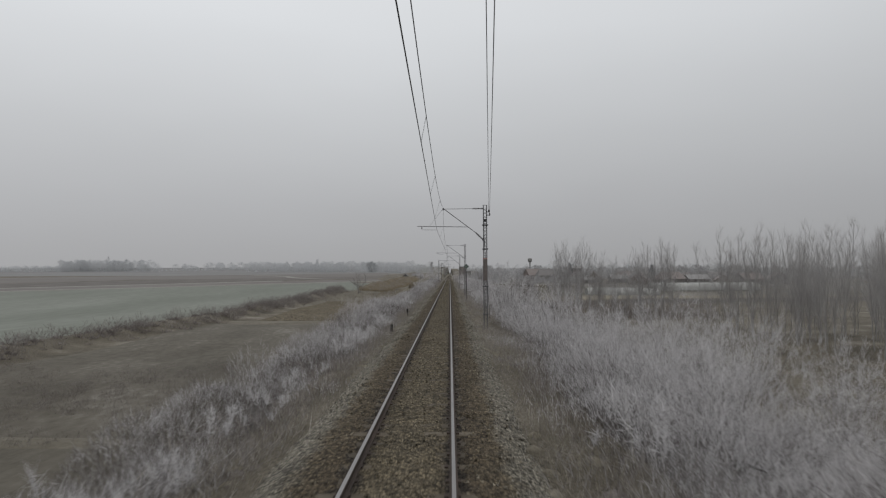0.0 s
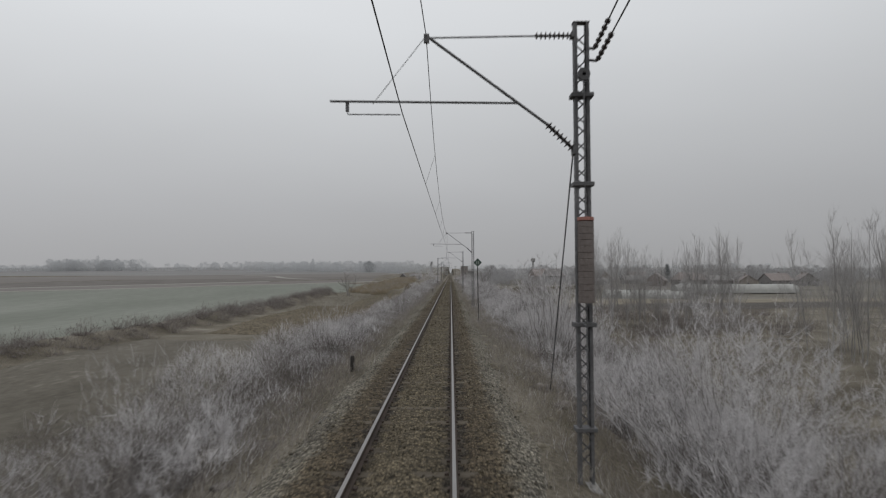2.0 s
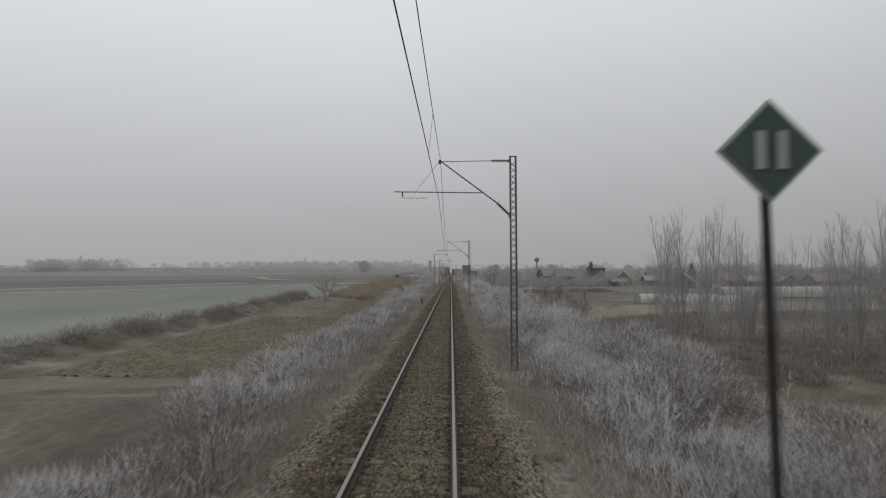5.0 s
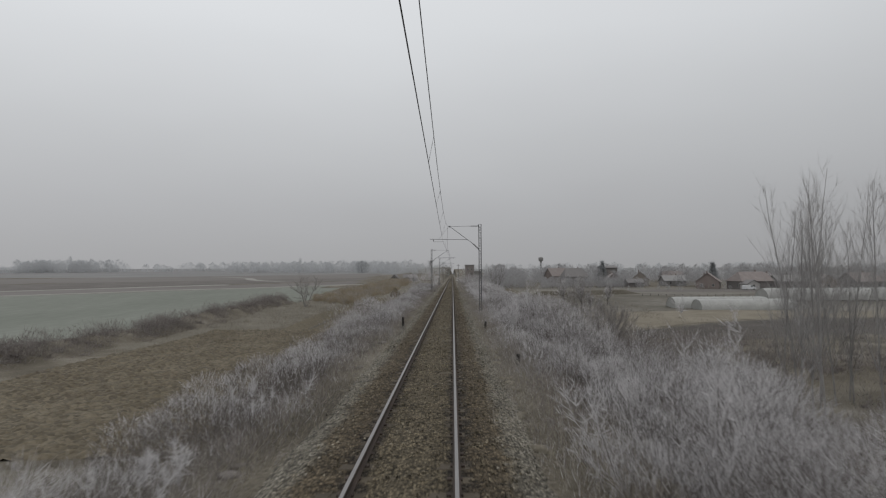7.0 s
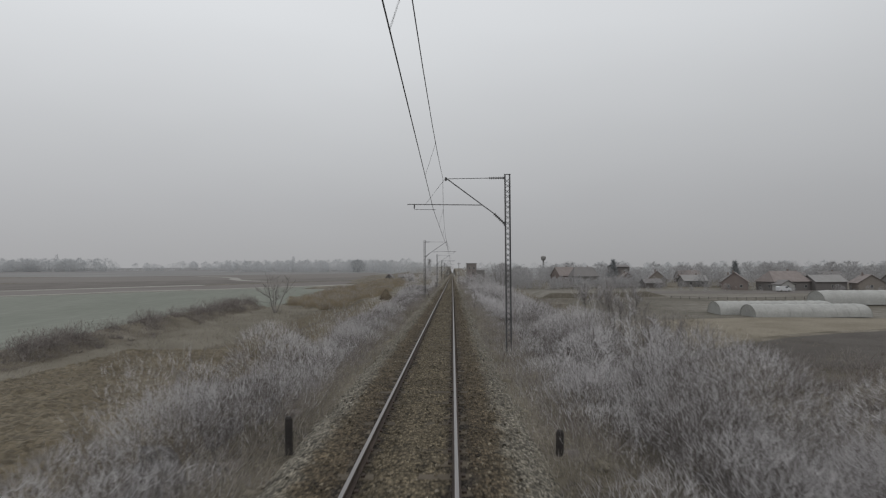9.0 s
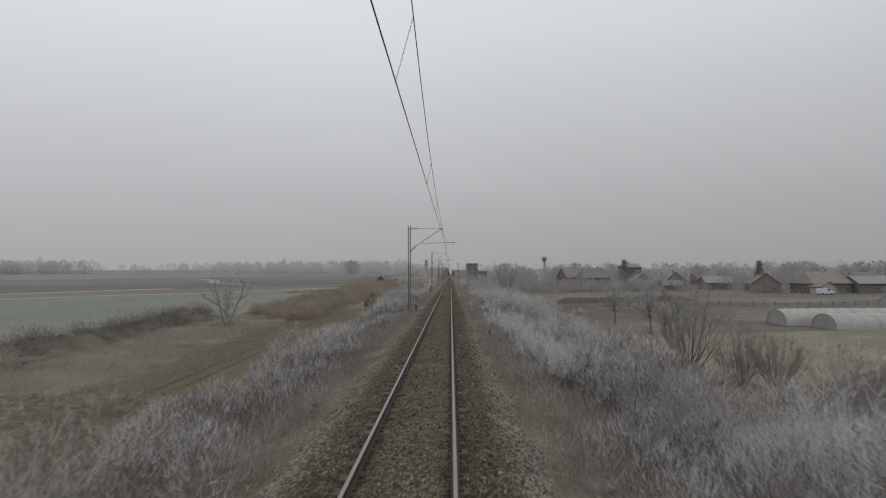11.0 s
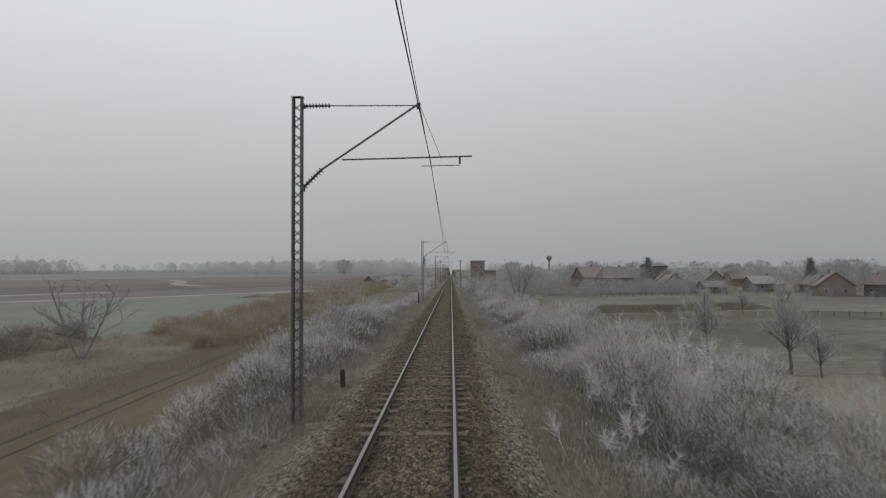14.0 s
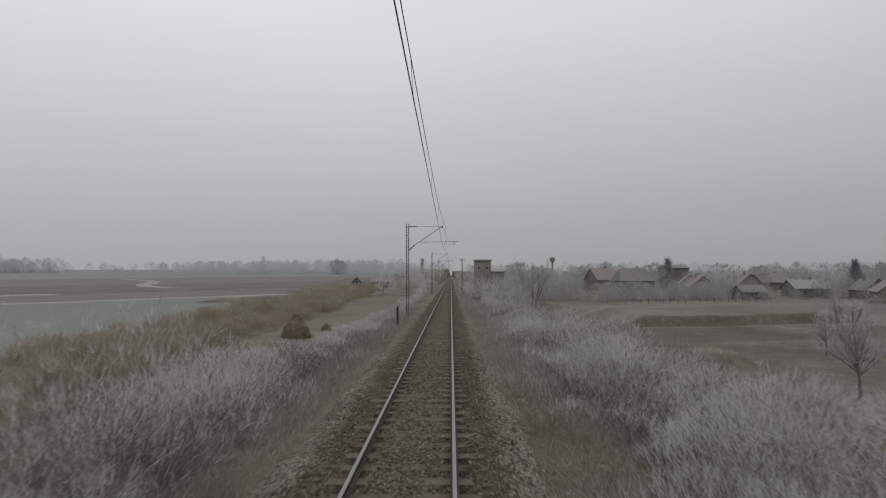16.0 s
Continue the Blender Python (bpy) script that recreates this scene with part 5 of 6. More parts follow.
def tree_thing(name, seed, label, category, group, mats, **kw):
    r = np.random.default_rng(seed)
    (v1, t1), (v2, t2) = grow(r, **kw)
    ob = root(name, 0, 0, -300, label, category, group)
    a = new("trunk", fast_mesh("trunk", v1, t1, mats[0]))
    b = new("crown", fast_mesh("crown", v2, t2, mats[1]))
    a.parent = b.parent = ob
    return ob


def plant(proto, x, y, s=1.0, z=None):
    return copy_thing(proto, Matrix.LocRotScale((x, y, (float(height(x, y)) if z is None else z) - 0.05), Euler((0, 0, random.uniform(0, 6.28))), (s, s, s)))


def clear(protos):
    for ob in protos:
        for o in (*ob.children_recursive, ob):
            bpy.data.objects.remove(o)


POPLARS = [tree_thing("young_poplar", 40 + k, "slender leafless poplar with frosted upright branches", "tree", "young poplars beside the line", [M_FROSTWOOD, M_BRANCH], h=15.0, trunk_r=0.066, n_limb=30, n_twig=1700, upright=3.0, crown=0.14, limb_len=0.40, twig_w=0.007, twig_l=0.06) for k in range(4)]
SAPLINGS = [tree_thing("grove_tree", 60 + k, "thin upright leafless tree in a dense grove", "tree", "trees of the grove", [M_FROSTWOOD, M_BRANCH], h=13.4, trunk_r=0.058, n_limb=20, n_twig=1400, upright=3.0, crown=0.10, limb_len=0.40, twig_w=0.007, twig_l=0.075) for k in range(6)]
for k in range(46):
    u = k / 45
    plant(POPLARS[k % 4], 23.0 + 25 * u + random.uniform(-0.6, 0.6), random.uniform(115, 126), 0.98 + 0.14 * math.sin(9 * u) + random.uniform(-0.10, 0.08))
for k in range(112):
    y = random.uniform(57, 93)
    plant(SAPLINGS[k % 6], 40.5 + 0.15 * (88 - y) + 30 * random.uniform(0, 1) ** 1.3, y, random.uniform(0.98, 1.2))
clear(POPLARS + SAPLINGS)

ORCHARD = [tree_thing("orchard_tree", 80 + k, "leafless frosted orchard tree in the low meadow", "tree", "orchard trees", [M_BARK, M_TWIG], h=7.0, trunk_r=0.13, n_limb=52, n_twig=6500, upright=1.15, crown=0.26, limb_len=0.44, twig_w=0.012, twig_l=0.05) for k in range(2)]
for x, y, s in ((28.9, 228.8, 1.2), (30.6, 216.2, 1.4), (32.3, 214.6, 0.8), (32.8, 207.5, 0.62), (41.0, 232.0, 0.8), (36.0, 243.0, 0.7), (50.0, 262.0, 0.8)):
    plant(ORCHARD[int(y) % 2], x, y, s)
clear(ORCHARD)
BIGSHRUB = [tree_thing("tall_shrub", 96, "leafless brown shrub with spreading stems", "shrub", "tall shrubs", [M_GROVE, M_DULL], h=5.6, trunk_r=0.06, n_limb=60, n_twig=2000, upright=0.9, crown=0.2, wide=0.6, limb_len=0.36, fork=9, twig_w=0.013)]
for x, y, s in ((18.5, 121.0, 0.9), (20.5, 124.0, 0.8), (15.5, 119.5, 0.75), (14.0, 152.0, 0.7), (20.0, 186.0, 0.7), (-6.5, 124.5, 0.6), (18.0, 311.0, 2.2), (12.0, 300.0, 0.9), (24.0, 128.0, 0.8), (22.0, 150.0, 0.7), (17.0, 116.0, 0.7), (19.5, 118.5, 0.8), (22.0, 121.0, 0.75), (16.5, 126.0, 0.65), (21.0, 130.0, 0.8)):
    plant(BIGSHRUB[0], x, y, s)
clear(BIGSHRUB)


SPREAD = tree_thing("spreading_tree", 131, "bare spreading tree with many dark stems by the ditch", "tree", "", [M_GROVE, M_DULL], h=6.4, trunk_r=0.12, n_limb=44, n_twig=2600, upright=0.5, crown=0.25, wide=0.85, limb_len=0.5, fork=4, twig_w=0.018)
plant(SPREAD, -34.5, 219.0, 1.4)
clear([SPREAD])


# ---- distant woods and village trees ----
def crown_set(r, h, w, n, pointed=False, fine=0.02):
    """A distant bare tree: trunk and a cloud of fine rising twigs within an uneven outline."""
    p = r.uniform(0, 6.28, 4)

    def outline(a, z):
        lump = 1 + 0.22 * np.sin(3 * a + p[0]) + 0.18 * np.sin(7 * z + 2 * a + p[1]) + 0.12 * np.sin(5 * a - 9 * z + p[2])
        rad = w * np.clip(1 - np.abs(2 * z - 0.95) ** 2.4, 0, 1) ** 0.55 * lump
        return rad * np.clip(1.15 - z, 0.05, 1) if pointed else rad

    z, ang = r.uniform(0, 1, n) ** 0.8, r.uniform(0, 6.283, n)
    u = np.stack([np.cos(ang), np.sin(ang), np.zeros(n)], 1)
    P = u * (outline(ang, z) * np.sqrt(r.uniform(0.02, 1, n)))[:, None] + np.array([0, 0, 0.95 * h]) * z[:, None]
    D = unit(u * np.array([0.8, 0.8, 0]) + np.array([0, 0, 1.0]) + r.normal(0, 0.35, (n, 3)))
    v, t = blades(P, D, h * r.uniform(0.08, 0.2, n), np.full(n, h * fine), r)
    tv, tt = blades(np.zeros((4, 3)), unit(np.stack([r.normal(0, 0.05, 4), r.normal(0, 0.05, 4), np.ones(4)], 1)), np.full(4, h * 0.6), np.full(4, h * 0.022), r)
    return join((v, t, 0), (tv, tt, 1))


rng = np.random.default_rng(23)
CROWNS = [crown_set(rng, 8.0, rng.uniform(2.8, 4.4), 150, fine=0.026) for k in range(8)]
NEARCROWNS = [crown_set(rng, 8.0, rng.uniform(2.6, 4.0), 300, fine=0.0195) for k in range(8)]


def woods(name, label, mats, places, kinds=CROWNS):
    pos = np.array([(x, y, float(height(x, y)) - 0.3) for x, y, s in places])
    V, T, M = place([kinds[k] for k in rng.integers(0, len(kinds), len(places))], pos, [s for x, y, s in places], rng.uniform(0, 6.28, len(places)))
    return tagged(new(name, fast_mesh(name, V, T, mats, M, smooth=True)), label, "woods", kind="stuff")


def belt(n, x0, y0, x1, y1, spread, s0, s1):
    u = np.sort(rng.uniform(0, 1, n))
    return [(x0 + (x1 - x0) * k + rng.normal(0, spread), y0 + (y1 - y0) * k + rng.normal(0, spread), rng.uniform(s0, s1)) for k in u]


woods("far_woods", "frosted woods on the horizon, paled by haze in their colour", [M_FARTWIG, M_FARTWIG], belt(80, -620, 770, -500, 770, 9, 0.7, 1.2) + belt(95, -520, 765, -430, 780, 9, 1.3, 2.1) + belt(50, -435, 770, -345, 800, 9, 0.5, 1.4))
woods("far_woods", "frosted tree line along the far village, haze-grey in colour", [M_FARTWIG, M_FARTWIG], belt(260, -380, 930, -40, 720, 14, 0.5, 1.7) + belt(190, -230, 690, -40, 610, 12, 0.4, 1.5) + belt(50, -60, 600, -12, 540, 8, 0.4, 1.3))
woods("far_woods", "frosted tree line behind the village, haze-grey in colour", [M_FARTWIG, M_FARTWIG], belt(280, 10, 640, 560, 520, 18, 0.5, 1.6) + belt(60, 400, 520, 900, 420, 16, 0.7, 1.4))
woods("village_trees", "frosted bare trees among the village houses, haze in their colour", [M_VILLAGETWIG, M_VILLAGETWIG], belt(250, 24, 450, 330, 400, 16, 0.7, 1.45) + belt(100, 14, 330, 34, 420, 6, 0.4, 1.0) + belt(60, 60, 326, 230, 300, 6, 0.15, 0.4) + belt(90, 30, 346, 84, 352, 6, 0.3, 0.7) + belt(110, 60, 372, 220, 335, 11, 0.35, 0.9), NEARCROWNS)
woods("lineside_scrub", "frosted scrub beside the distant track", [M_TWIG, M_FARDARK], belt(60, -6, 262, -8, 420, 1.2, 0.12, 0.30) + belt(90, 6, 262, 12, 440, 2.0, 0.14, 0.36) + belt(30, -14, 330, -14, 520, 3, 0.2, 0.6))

PINES = [crown_set(rng, 12.0, 3.2, 900, True)]


def single_tree(name, label, x, y, s, proto, mats):
    V, T, M = place([proto], np.array([(0.0, 0.0, 0.0)]), [s], [0.0])
    ob = root(name, x, y, float(height(x, y)) - 0.2, label, "tree")
    a = new("crown", fast_mesh("crown", V, T[M == 0], mats[0]))
    b = new("trunk", fast_mesh("trunk", V, T[M == 1], mats[1]))
    a.parent = b.parent = ob
    return ob


single_tree("pine_tree", "dark pointed conifer beside a village house", 136.0, 380.0, 0.95, PINES[0], [M_FARDARK, M_BARK])
single_tree("pine_tree", "dark pointed conifer beside the tall house", 90.5, 424.0, 1.05, PINES[0], [M_FARDARK, M_BARK])
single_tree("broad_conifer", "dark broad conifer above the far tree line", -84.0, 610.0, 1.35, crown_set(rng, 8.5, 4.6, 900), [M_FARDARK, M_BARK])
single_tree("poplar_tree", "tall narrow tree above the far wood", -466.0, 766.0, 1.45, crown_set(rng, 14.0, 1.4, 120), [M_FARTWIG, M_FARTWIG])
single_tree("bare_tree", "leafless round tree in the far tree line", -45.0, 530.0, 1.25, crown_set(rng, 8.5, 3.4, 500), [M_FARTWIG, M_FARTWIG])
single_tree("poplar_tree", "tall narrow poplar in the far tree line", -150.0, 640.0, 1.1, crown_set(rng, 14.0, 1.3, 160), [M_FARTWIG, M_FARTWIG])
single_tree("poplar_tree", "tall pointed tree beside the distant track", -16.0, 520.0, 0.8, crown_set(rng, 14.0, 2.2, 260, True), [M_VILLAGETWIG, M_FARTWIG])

# ---- buildings ----
def gable_house(name, x, y, w, d, hw, hr, turn, wall, roof, label, windows=2, chimney=True, door=True, hip=0.0):
    """A house with its long ridge along its own x; the front looks to -y before it is turned."""
    z = min(float(height(x + a, y + b)) for a in (-w / 2, w / 2) for b in (-d / 2, d / 2))
    if y > 345:
        w, d, hw, hr = w * 0.82, d * 0.82, hw * 0.95, hr * 0.9
    h = root(name, x, y, z - 0.1, label, "house", "village houses", turn)
    t = 0.3
    bm = bmesh.new()
    add_box(bm, 0, -d / 2 + t / 2, hw / 2, w, t, hw)
    add_box(bm, 0, d / 2 - t / 2, hw / 2, w, t, hw)
    for s in (-1, 1):
        add_box(bm, s * (w / 2 - t / 2), 0, hw / 2, t, d - 2 * t - 0.004, hw)
        if hip < 0.05:
            vs = [bm.verts.new((s * (w / 2 - u), q * (d / 2 - 0.01), hw + 0.002)) for u in (0, t) for q in (-1, 1)] + [bm.verts.new((s * (w / 2 - u), 0, hw + hr - 0.05)) for u in (0, t)]
            for f in ((0, 1, 4), (3, 2, 5), (0, 4, 5, 2), (1, 3, 5, 4), (0, 2, 3, 1)):
                bm.faces.new([vs[q] for q in f])
    part("wall", bm, wall, h)
    o, th = 0.45, 0.16
    for s in (-1, 1):
        bm = bmesh.new()
        e = 0.35
        drop = o * hr / (d / 2)
        a = [(-w / 2 - e, s * (d / 2 + o), hw - drop), (w / 2 + e, s * (d / 2 + o), hw - drop), (w / 2 + e - hip, 0, hw + hr), (-w / 2 - e + hip, 0, hw + hr)]
        lo = [bm.verts.new(p) for p in a]
        hi = [bm.verts.new((p[0], p[1], p[2] + th)) for p in a]
        bm.faces.new(lo)
        bm.faces.new(hi[::-1])
        for q in range(4):
            bm.faces.new((lo[q], hi[q], hi[(q + 1) % 4], lo[(q + 1) % 4]))
        part("roof", bm, roof, h)
    if hip >= 0.05:
        for s in (-1, 1):
            bm = bmesh.new()
            drop = o * hr / (d / 2)
            a = [(s * (w / 2 + 0.36), -d / 2 - o, hw - drop + 0.01), (s * (w / 2 + 0.36), d / 2 + o, hw - drop + 0.01), (s * (w / 2 + 0.36 - hip), 0, hw + hr + 0.01)]
            lo = [bm.verts.new(p) for p in a]
            hi = [bm.verts.new((p[0], p[1], p[2] + th)) for p in a]
            bm.faces.new(lo)
            bm.faces.new(hi[::-1])
            for q in range(3):
                bm.faces.new((lo[q], hi[q], hi[(q + 1) % 3], lo[(q + 1) % 3]))
            part("roof", bm, roof, h)
    for face, length in (("front", w), ("end", d)):
        n = windows if face == "front" else max(1, windows - 1)
        for k in range(n):
            u = (k + 0.5) / n * length - length / 2 + (0.3 if face == "front" else 0)
            m = Matrix.Translation((u, -d / 2, 1.6)) if face == "front" else Matrix.Translation((-w / 2, u, 1.6)) @ Matrix.Rotation(radians(-90), 4, "Z")
            win = part("window", box(0, -0.02, 0, 1.0, 0.08, 1.2, 0, m), M_FRAME, h)
            part("pane", box(0, -0.065, 0, 0.78, 0.03, 0.98, 0, m), M_PANE, win)
    if door:
        part("door", box(-w / 2 + w * 0.62, -d / 2 - 0.02, 1.0, 0.95, 0.07, 2.0), M_WALLS[4], h)
    if chimney:
        part("chimney", box(w * 0.18, d * 0.08, hw + hr + 0.15, 0.55, 0.55, 1.5, 0.03), M_WALLS[2], h)
    return h


R, B, FR = M_ROOFS
OCH, GRY, BRK, PAL, DRK = M_WALLS
gable_house("house", 112, 332, 13, 9, 3.2, 3.6, 62, BRK, R, "brown plaster house with a frosted red tile roof", 3)
gable_house("house", 126, 324, 15, 10, 3.6, 3.6, 8, DRK, R, "large brown house with a wide red roof", 3, hip=2.2)
gable_house("garage", 121.5, 316, 5, 5, 2.6, 1.4, 96, PAL, B, "pale garage with a low brown roof", 1, False)
gable_house("barn", 140, 322, 12, 8, 3.4, 2.3, 4, DRK, FR, "dark timber barn with a frosted grey roof", 1, False)
gable_house("house", 153, 318, 11, 8, 3.0, 2.8, 70, OCH, R, "sandy plaster house with a shallow tiled roof", 2)
gable_house("house", 170, 322, 13, 9, 3.2, 3.4, 12, GRY, R, "grey plaster house with a red roof", 3)
gable_house("house", 95, 370, 13, 10, 3.4, 4.2, 72, OCH, R, "sandy house with a red gable roof", 2)
gable_house("shed", 86, 352, 9, 6, 2.4, 1.8, 5, DRK, B, "low dark shed with a brown roof", 1, False)
gable_house("house", 84, 380, 11, 9, 3.1, 3.6, 82, BRK, R, "reddish brick house with a steep gable", 2)
gable_house("house", 88, 398, 10, 8, 3.6, 3.2, 75, PAL, R, "small white house with a red gable roof", 1)
gable_house("tall_house", 95, 430, 11, 10, 9.2, 1.2, 10, DRK, B, "tall dark flat-fronted house above the village", 3, False)
gable_house("house", 69, 403, 16, 11, 4.6, 4.8, 6, GRY, B, "long grey house with a large dark roof", 3, hip=2.0)
gable_house("house", 62, 419, 14, 10, 4.6, 4.8, 24, BRK, R, "brick house behind frosted hedges", 2)
gable_house("house", 108, 362, 13, 8, 3.0, 2.6, 3, GRY, FR, "pale grey house with a frosted low roof", 2)
gable_house("house", 120, 352, 11, 8, 3.0, 3.2, 80, BRK, B, "dim brick house with a brown roof", 2)
gable_house("house", 150, 358, 14, 9, 3.2, 3.5, 10, OCH, R, "ochre house with a long red roof", 3)
gable_house("house", 190, 330, 14, 9, 3.2, 3.4, 72, GRY, R, "grey house with a red gable roof", 2)
gable_house("house", 76, 462, 14, 9, 3.3, 3.8, 8, GRY, R, "far grey house with a red roof", 2)
gable_house("house", 130, 420, 15, 9, 3.3, 3.8, 5, BRK, R, "far brick house with a red roof", 2)
gable_house("house", 175, 372, 14, 9, 3.2, 3.6, 5, OCH, B, "ochre house with a brown roof", 2)
gable_house("house", 210, 360, 14, 9, 3.2, 3.6, 65, GRY, R, "grey village house with a red roof", 2)
gable_house("farmhouse", -20, 360, 8, 6, 1.9, 1.5, 5, GRY, B, "low grey farmhouse with a dull brown roof", 2, False)
gable_house("farm_shed", -27.5, 362, 4.0, 3.4, 1.8, 1.5, 80, DRK, B, "dark farm shed with a steep roof", 1, False)


def brick_hut(x, y):
    z = 1.0
    h = root("brick_hut", x, y, z, "square brick railway hut with a flat concrete roof", "hut", turn=4)
    part("wall", box(0, 0, 0.2, 3.3, 3.4, 9.6), M_HUT, h)
    part("roof_slab", box(0, 0, 5.13, 3.6, 3.7, 0.28, 0.02), M_CONCRETE, h, "stained concrete roof slab")
    part("annex", box(3.2, 0.2, -1.5, 2.9, 3.0, 8.0), M_CONCRETE, h, "lower grey plaster annex")
    part("annex_roof", box(3.24, 0.2, 2.61, 3.1, 3.3, 0.22, 0.02), M_CONCRETE, h)
    part("door", box(0.5, -1.72, 1.1, 0.95, 0.08, 2.1), M_WALLS[4], h)
    for wx in (-0.9, 0.7):
        win = part("window", box(wx, -1.71, 3.5, 0.8, 0.08, 0.7), M_FRAME, h)
        part("pane", box(wx, -1.76, 3.5, 0.6, 0.03, 0.5), M_PANE, win)


brick_hut(7.6, 313.0)


def water_tower(x, y):
    z = float(height(x, y)) - 0.3
    t = root("water_tower", x, y, z, "distant concrete water tower with a rounded tank", "water tower")
    part("shaft", tube([(0, 0, 0), (0, 0, 15)], [1.5, 1.1], 10), M_CONCRETE, t)
    part("tank", tube([(0, 0, 14.8), (0, 0, 16.5), (0, 0, 19.5), (0, 0, 21), (0, 0, 21.6)], [1.2, 3.2, 3.6, 2.8, 0.6], 14), M_CONCRETE, t, "rounded grey tank")


water_tower(128, 900)


def polytunnel(x, y, length, w, h, turn, label):
    z = float(height(x + length / 2, y)) + 0.05
    p = root("polytunnel", x, y, z, label, "greenhouse", "polytunnels", turn)
    n, m = 30, 10
    bm = bmesh.new()
    rings = []
    for i in range(n + 1):
        u = i / n * length
        end = 0.94 if i in (0, n) else 1.0
        sag = 1 - 0.03 * (i % 2)
        rings.append([bm.verts.new((u, -w / 2 * math.cos(math.pi * k / m), h * end * sag * math.sin(math.pi * k / m) ** 0.8)) for k in range(m + 1)])
    for a, b in zip(rings, rings[1:]):
        for k in range(m):
            bm.faces.new((a[k], a[k + 1], b[k + 1], b[k]))
    part("film", bm, M_FILM, p, smooth=True)
    for u, turned in ((0.03, 1), (length - 0.03, -1)):
        bm = bmesh.new()
        arc = [bm.verts.new((u, -w / 2 * 0.98 * math.cos(math.pi * k / m), h * 0.93 * math.sin(math.pi * k / m) ** 0.8)) for k in range(m + 1)]
        low = [bm.verts.new((u + turned * 0.08, v.co.y, v.co.z)) for v in arc]
        bm.faces.new(arc)
        bm.faces.new(low[::-1])
        for k in range(m):
            bm.faces.new((arc[k + 1], arc[k], low[k], low[k + 1]))
        bmesh.ops.recalc_face_normals(bm, faces=bm.faces)
        part("end_wall", bm, M_FILM, p)
    for i in range(0, n + 1, 3):
        u = i / n * length
        end = 0.94 if i in (0, n) else 1.0
        part("hoop", tube([(u, -(w / 2 + 0.02) * math.cos(math.pi * k / m), (h * end + 0.02) * math.sin(math.pi * k / m) ** 0.8) for k in range(m + 1)], 0.022, 5), M_FILM, p)


polytunnel(55.0, 226, 23, 6.0, 2.7, 0, "long white polytunnel with frosted film")
polytunnel(58.5, 219.3, 22, 6.0, 2.5, 0, "white polytunnel with milky film beside a longer one")
polytunnel(85.5, 241, 45, 7.0, 3.3, 0, "long white polytunnel with frosted film")


def van(x, y, turn):
    z = float(height(x, y)) + 0.02
    v = root("van", x, y, z, "white panel van parked by the houses", "van", turn=turn)
    bm = bmesh.new()
    side = [(-2.4, 0.35), (-2.4, 1.75), (-2.2, 1.95), (0.9, 1.95), (1.55, 1.25), (2.35, 1.05), (2.45, 0.35)]
    a, b = [[bm.verts.new((px, q, pz)) for px, pz in side] for q in (-0.9, 0.9)]
    bm.faces.new(a)
    bm.faces.new(b[::-1])
    for k in range(len(side)):
        bm.faces.new((a[k], b[k], b[(k + 1) % len(side)], a[(k + 1) % len(side)]))
    bmesh.ops.bevel(bm, geom=bm.edges[:], offset=0.06, segments=2, affect="EDGES")
    part("body", bm, M_VAN, v)
    for sx in (-1.5, 1.5):
        for sy in (-0.82, 0.82):
            wheel = part("wheel", tube([(sx, sy - 0.1, 0.33), (sx, sy + 0.1, 0.33)], 0.33, 14), M_TYRE, v)
            part("rim", tube([(sx, sy - 0.115, 0.33), (sx, sy + 0.115, 0.33)], 0.18, 10), M_FRAME, wheel)
    for sy in (-0.91, 0.91):
        part("side_window", box(0.55, sy, 1.55, 0.9, 0.02, 0.5), M_PANE, v)
    part("windscreen", box(0, 0, 0, 0.02, 1.5, 0.78, 0, Matrix.Translation((1.26, 0, 1.62)) @ Matrix.Rotation(radians(-43), 4, "Y")), M_PANE, v)


van(117.5, 309, 8)

# ---- lineside things ----
def diamond_sign(x, y):
    z = float(height(x, y))
    s = root("diamond_sign", x, y, z - 0.1, "dark green diamond sign with two pale bars on a post", "railway sign")
    part("post", tube([(0.08, 0, 0), (0.02, 0, 3.95)], 0.028, 8), M_POST, s)
    zc = 3.58 - z + 0.1
    turn = Matrix.Translation((0.03, -0.04, zc)) @ Matrix.Rotation(radians(45), 4, "Y")
    board = part("board", box(0, 0, 0, 0.43, 0.025, 0.43, 0.004, turn), M_SIGNLIGHT, s, "pale edged diamond board")
    part("face", box(0, -0.016, 0, 0.385, 0.012, 0.385, 0, turn), M_SIGN, board, "dark green face")
    for dx in (-0.062, 0.062):
        part("bar", box(dx + 0.03, -0.066, zc, 0.062, 0.010, 0.22), M_SIGNLIGHT, board, "pale upright bar")
    part("clamp", box(0.03, -0.02, zc + 0.1, 0.09, 0.03, 0.04), M_MAST, s)


diamond_sign(2.52, 63.6)


def marker_post(x, y, top, lean, label="short dark tarred marker post beside the ballast"):
    z = float(height(x, y)) - 0.25
    p = root("marker_post", x, y, z, label, "post", "marker posts")
    bm = tube([(0, 0, 0), (lean, 0.02, top - z - 0.04), (lean, 0.02, top - z)], [0.075, 0.07, 0.05], 8)
    part("shaft", bm, M_POST, p)


for x, y, top, lean in ((-2.55, 31.4, 0.05, 0.03), (-2.6, 44.0, 0.1, 0.0), (-2.22, 117.4, 0.32, -0.02), (2.62, 117.6, 0.02, 0.02), (-2.45, 182.0, 0.12, -0.03), (3.1, 104.9, -0.1, 0.0), (-2.75, 225.5, 0.9, 0.0), (2.7, 160.0, -0.05, 0.02)):
    marker_post(x, y, top, lean)


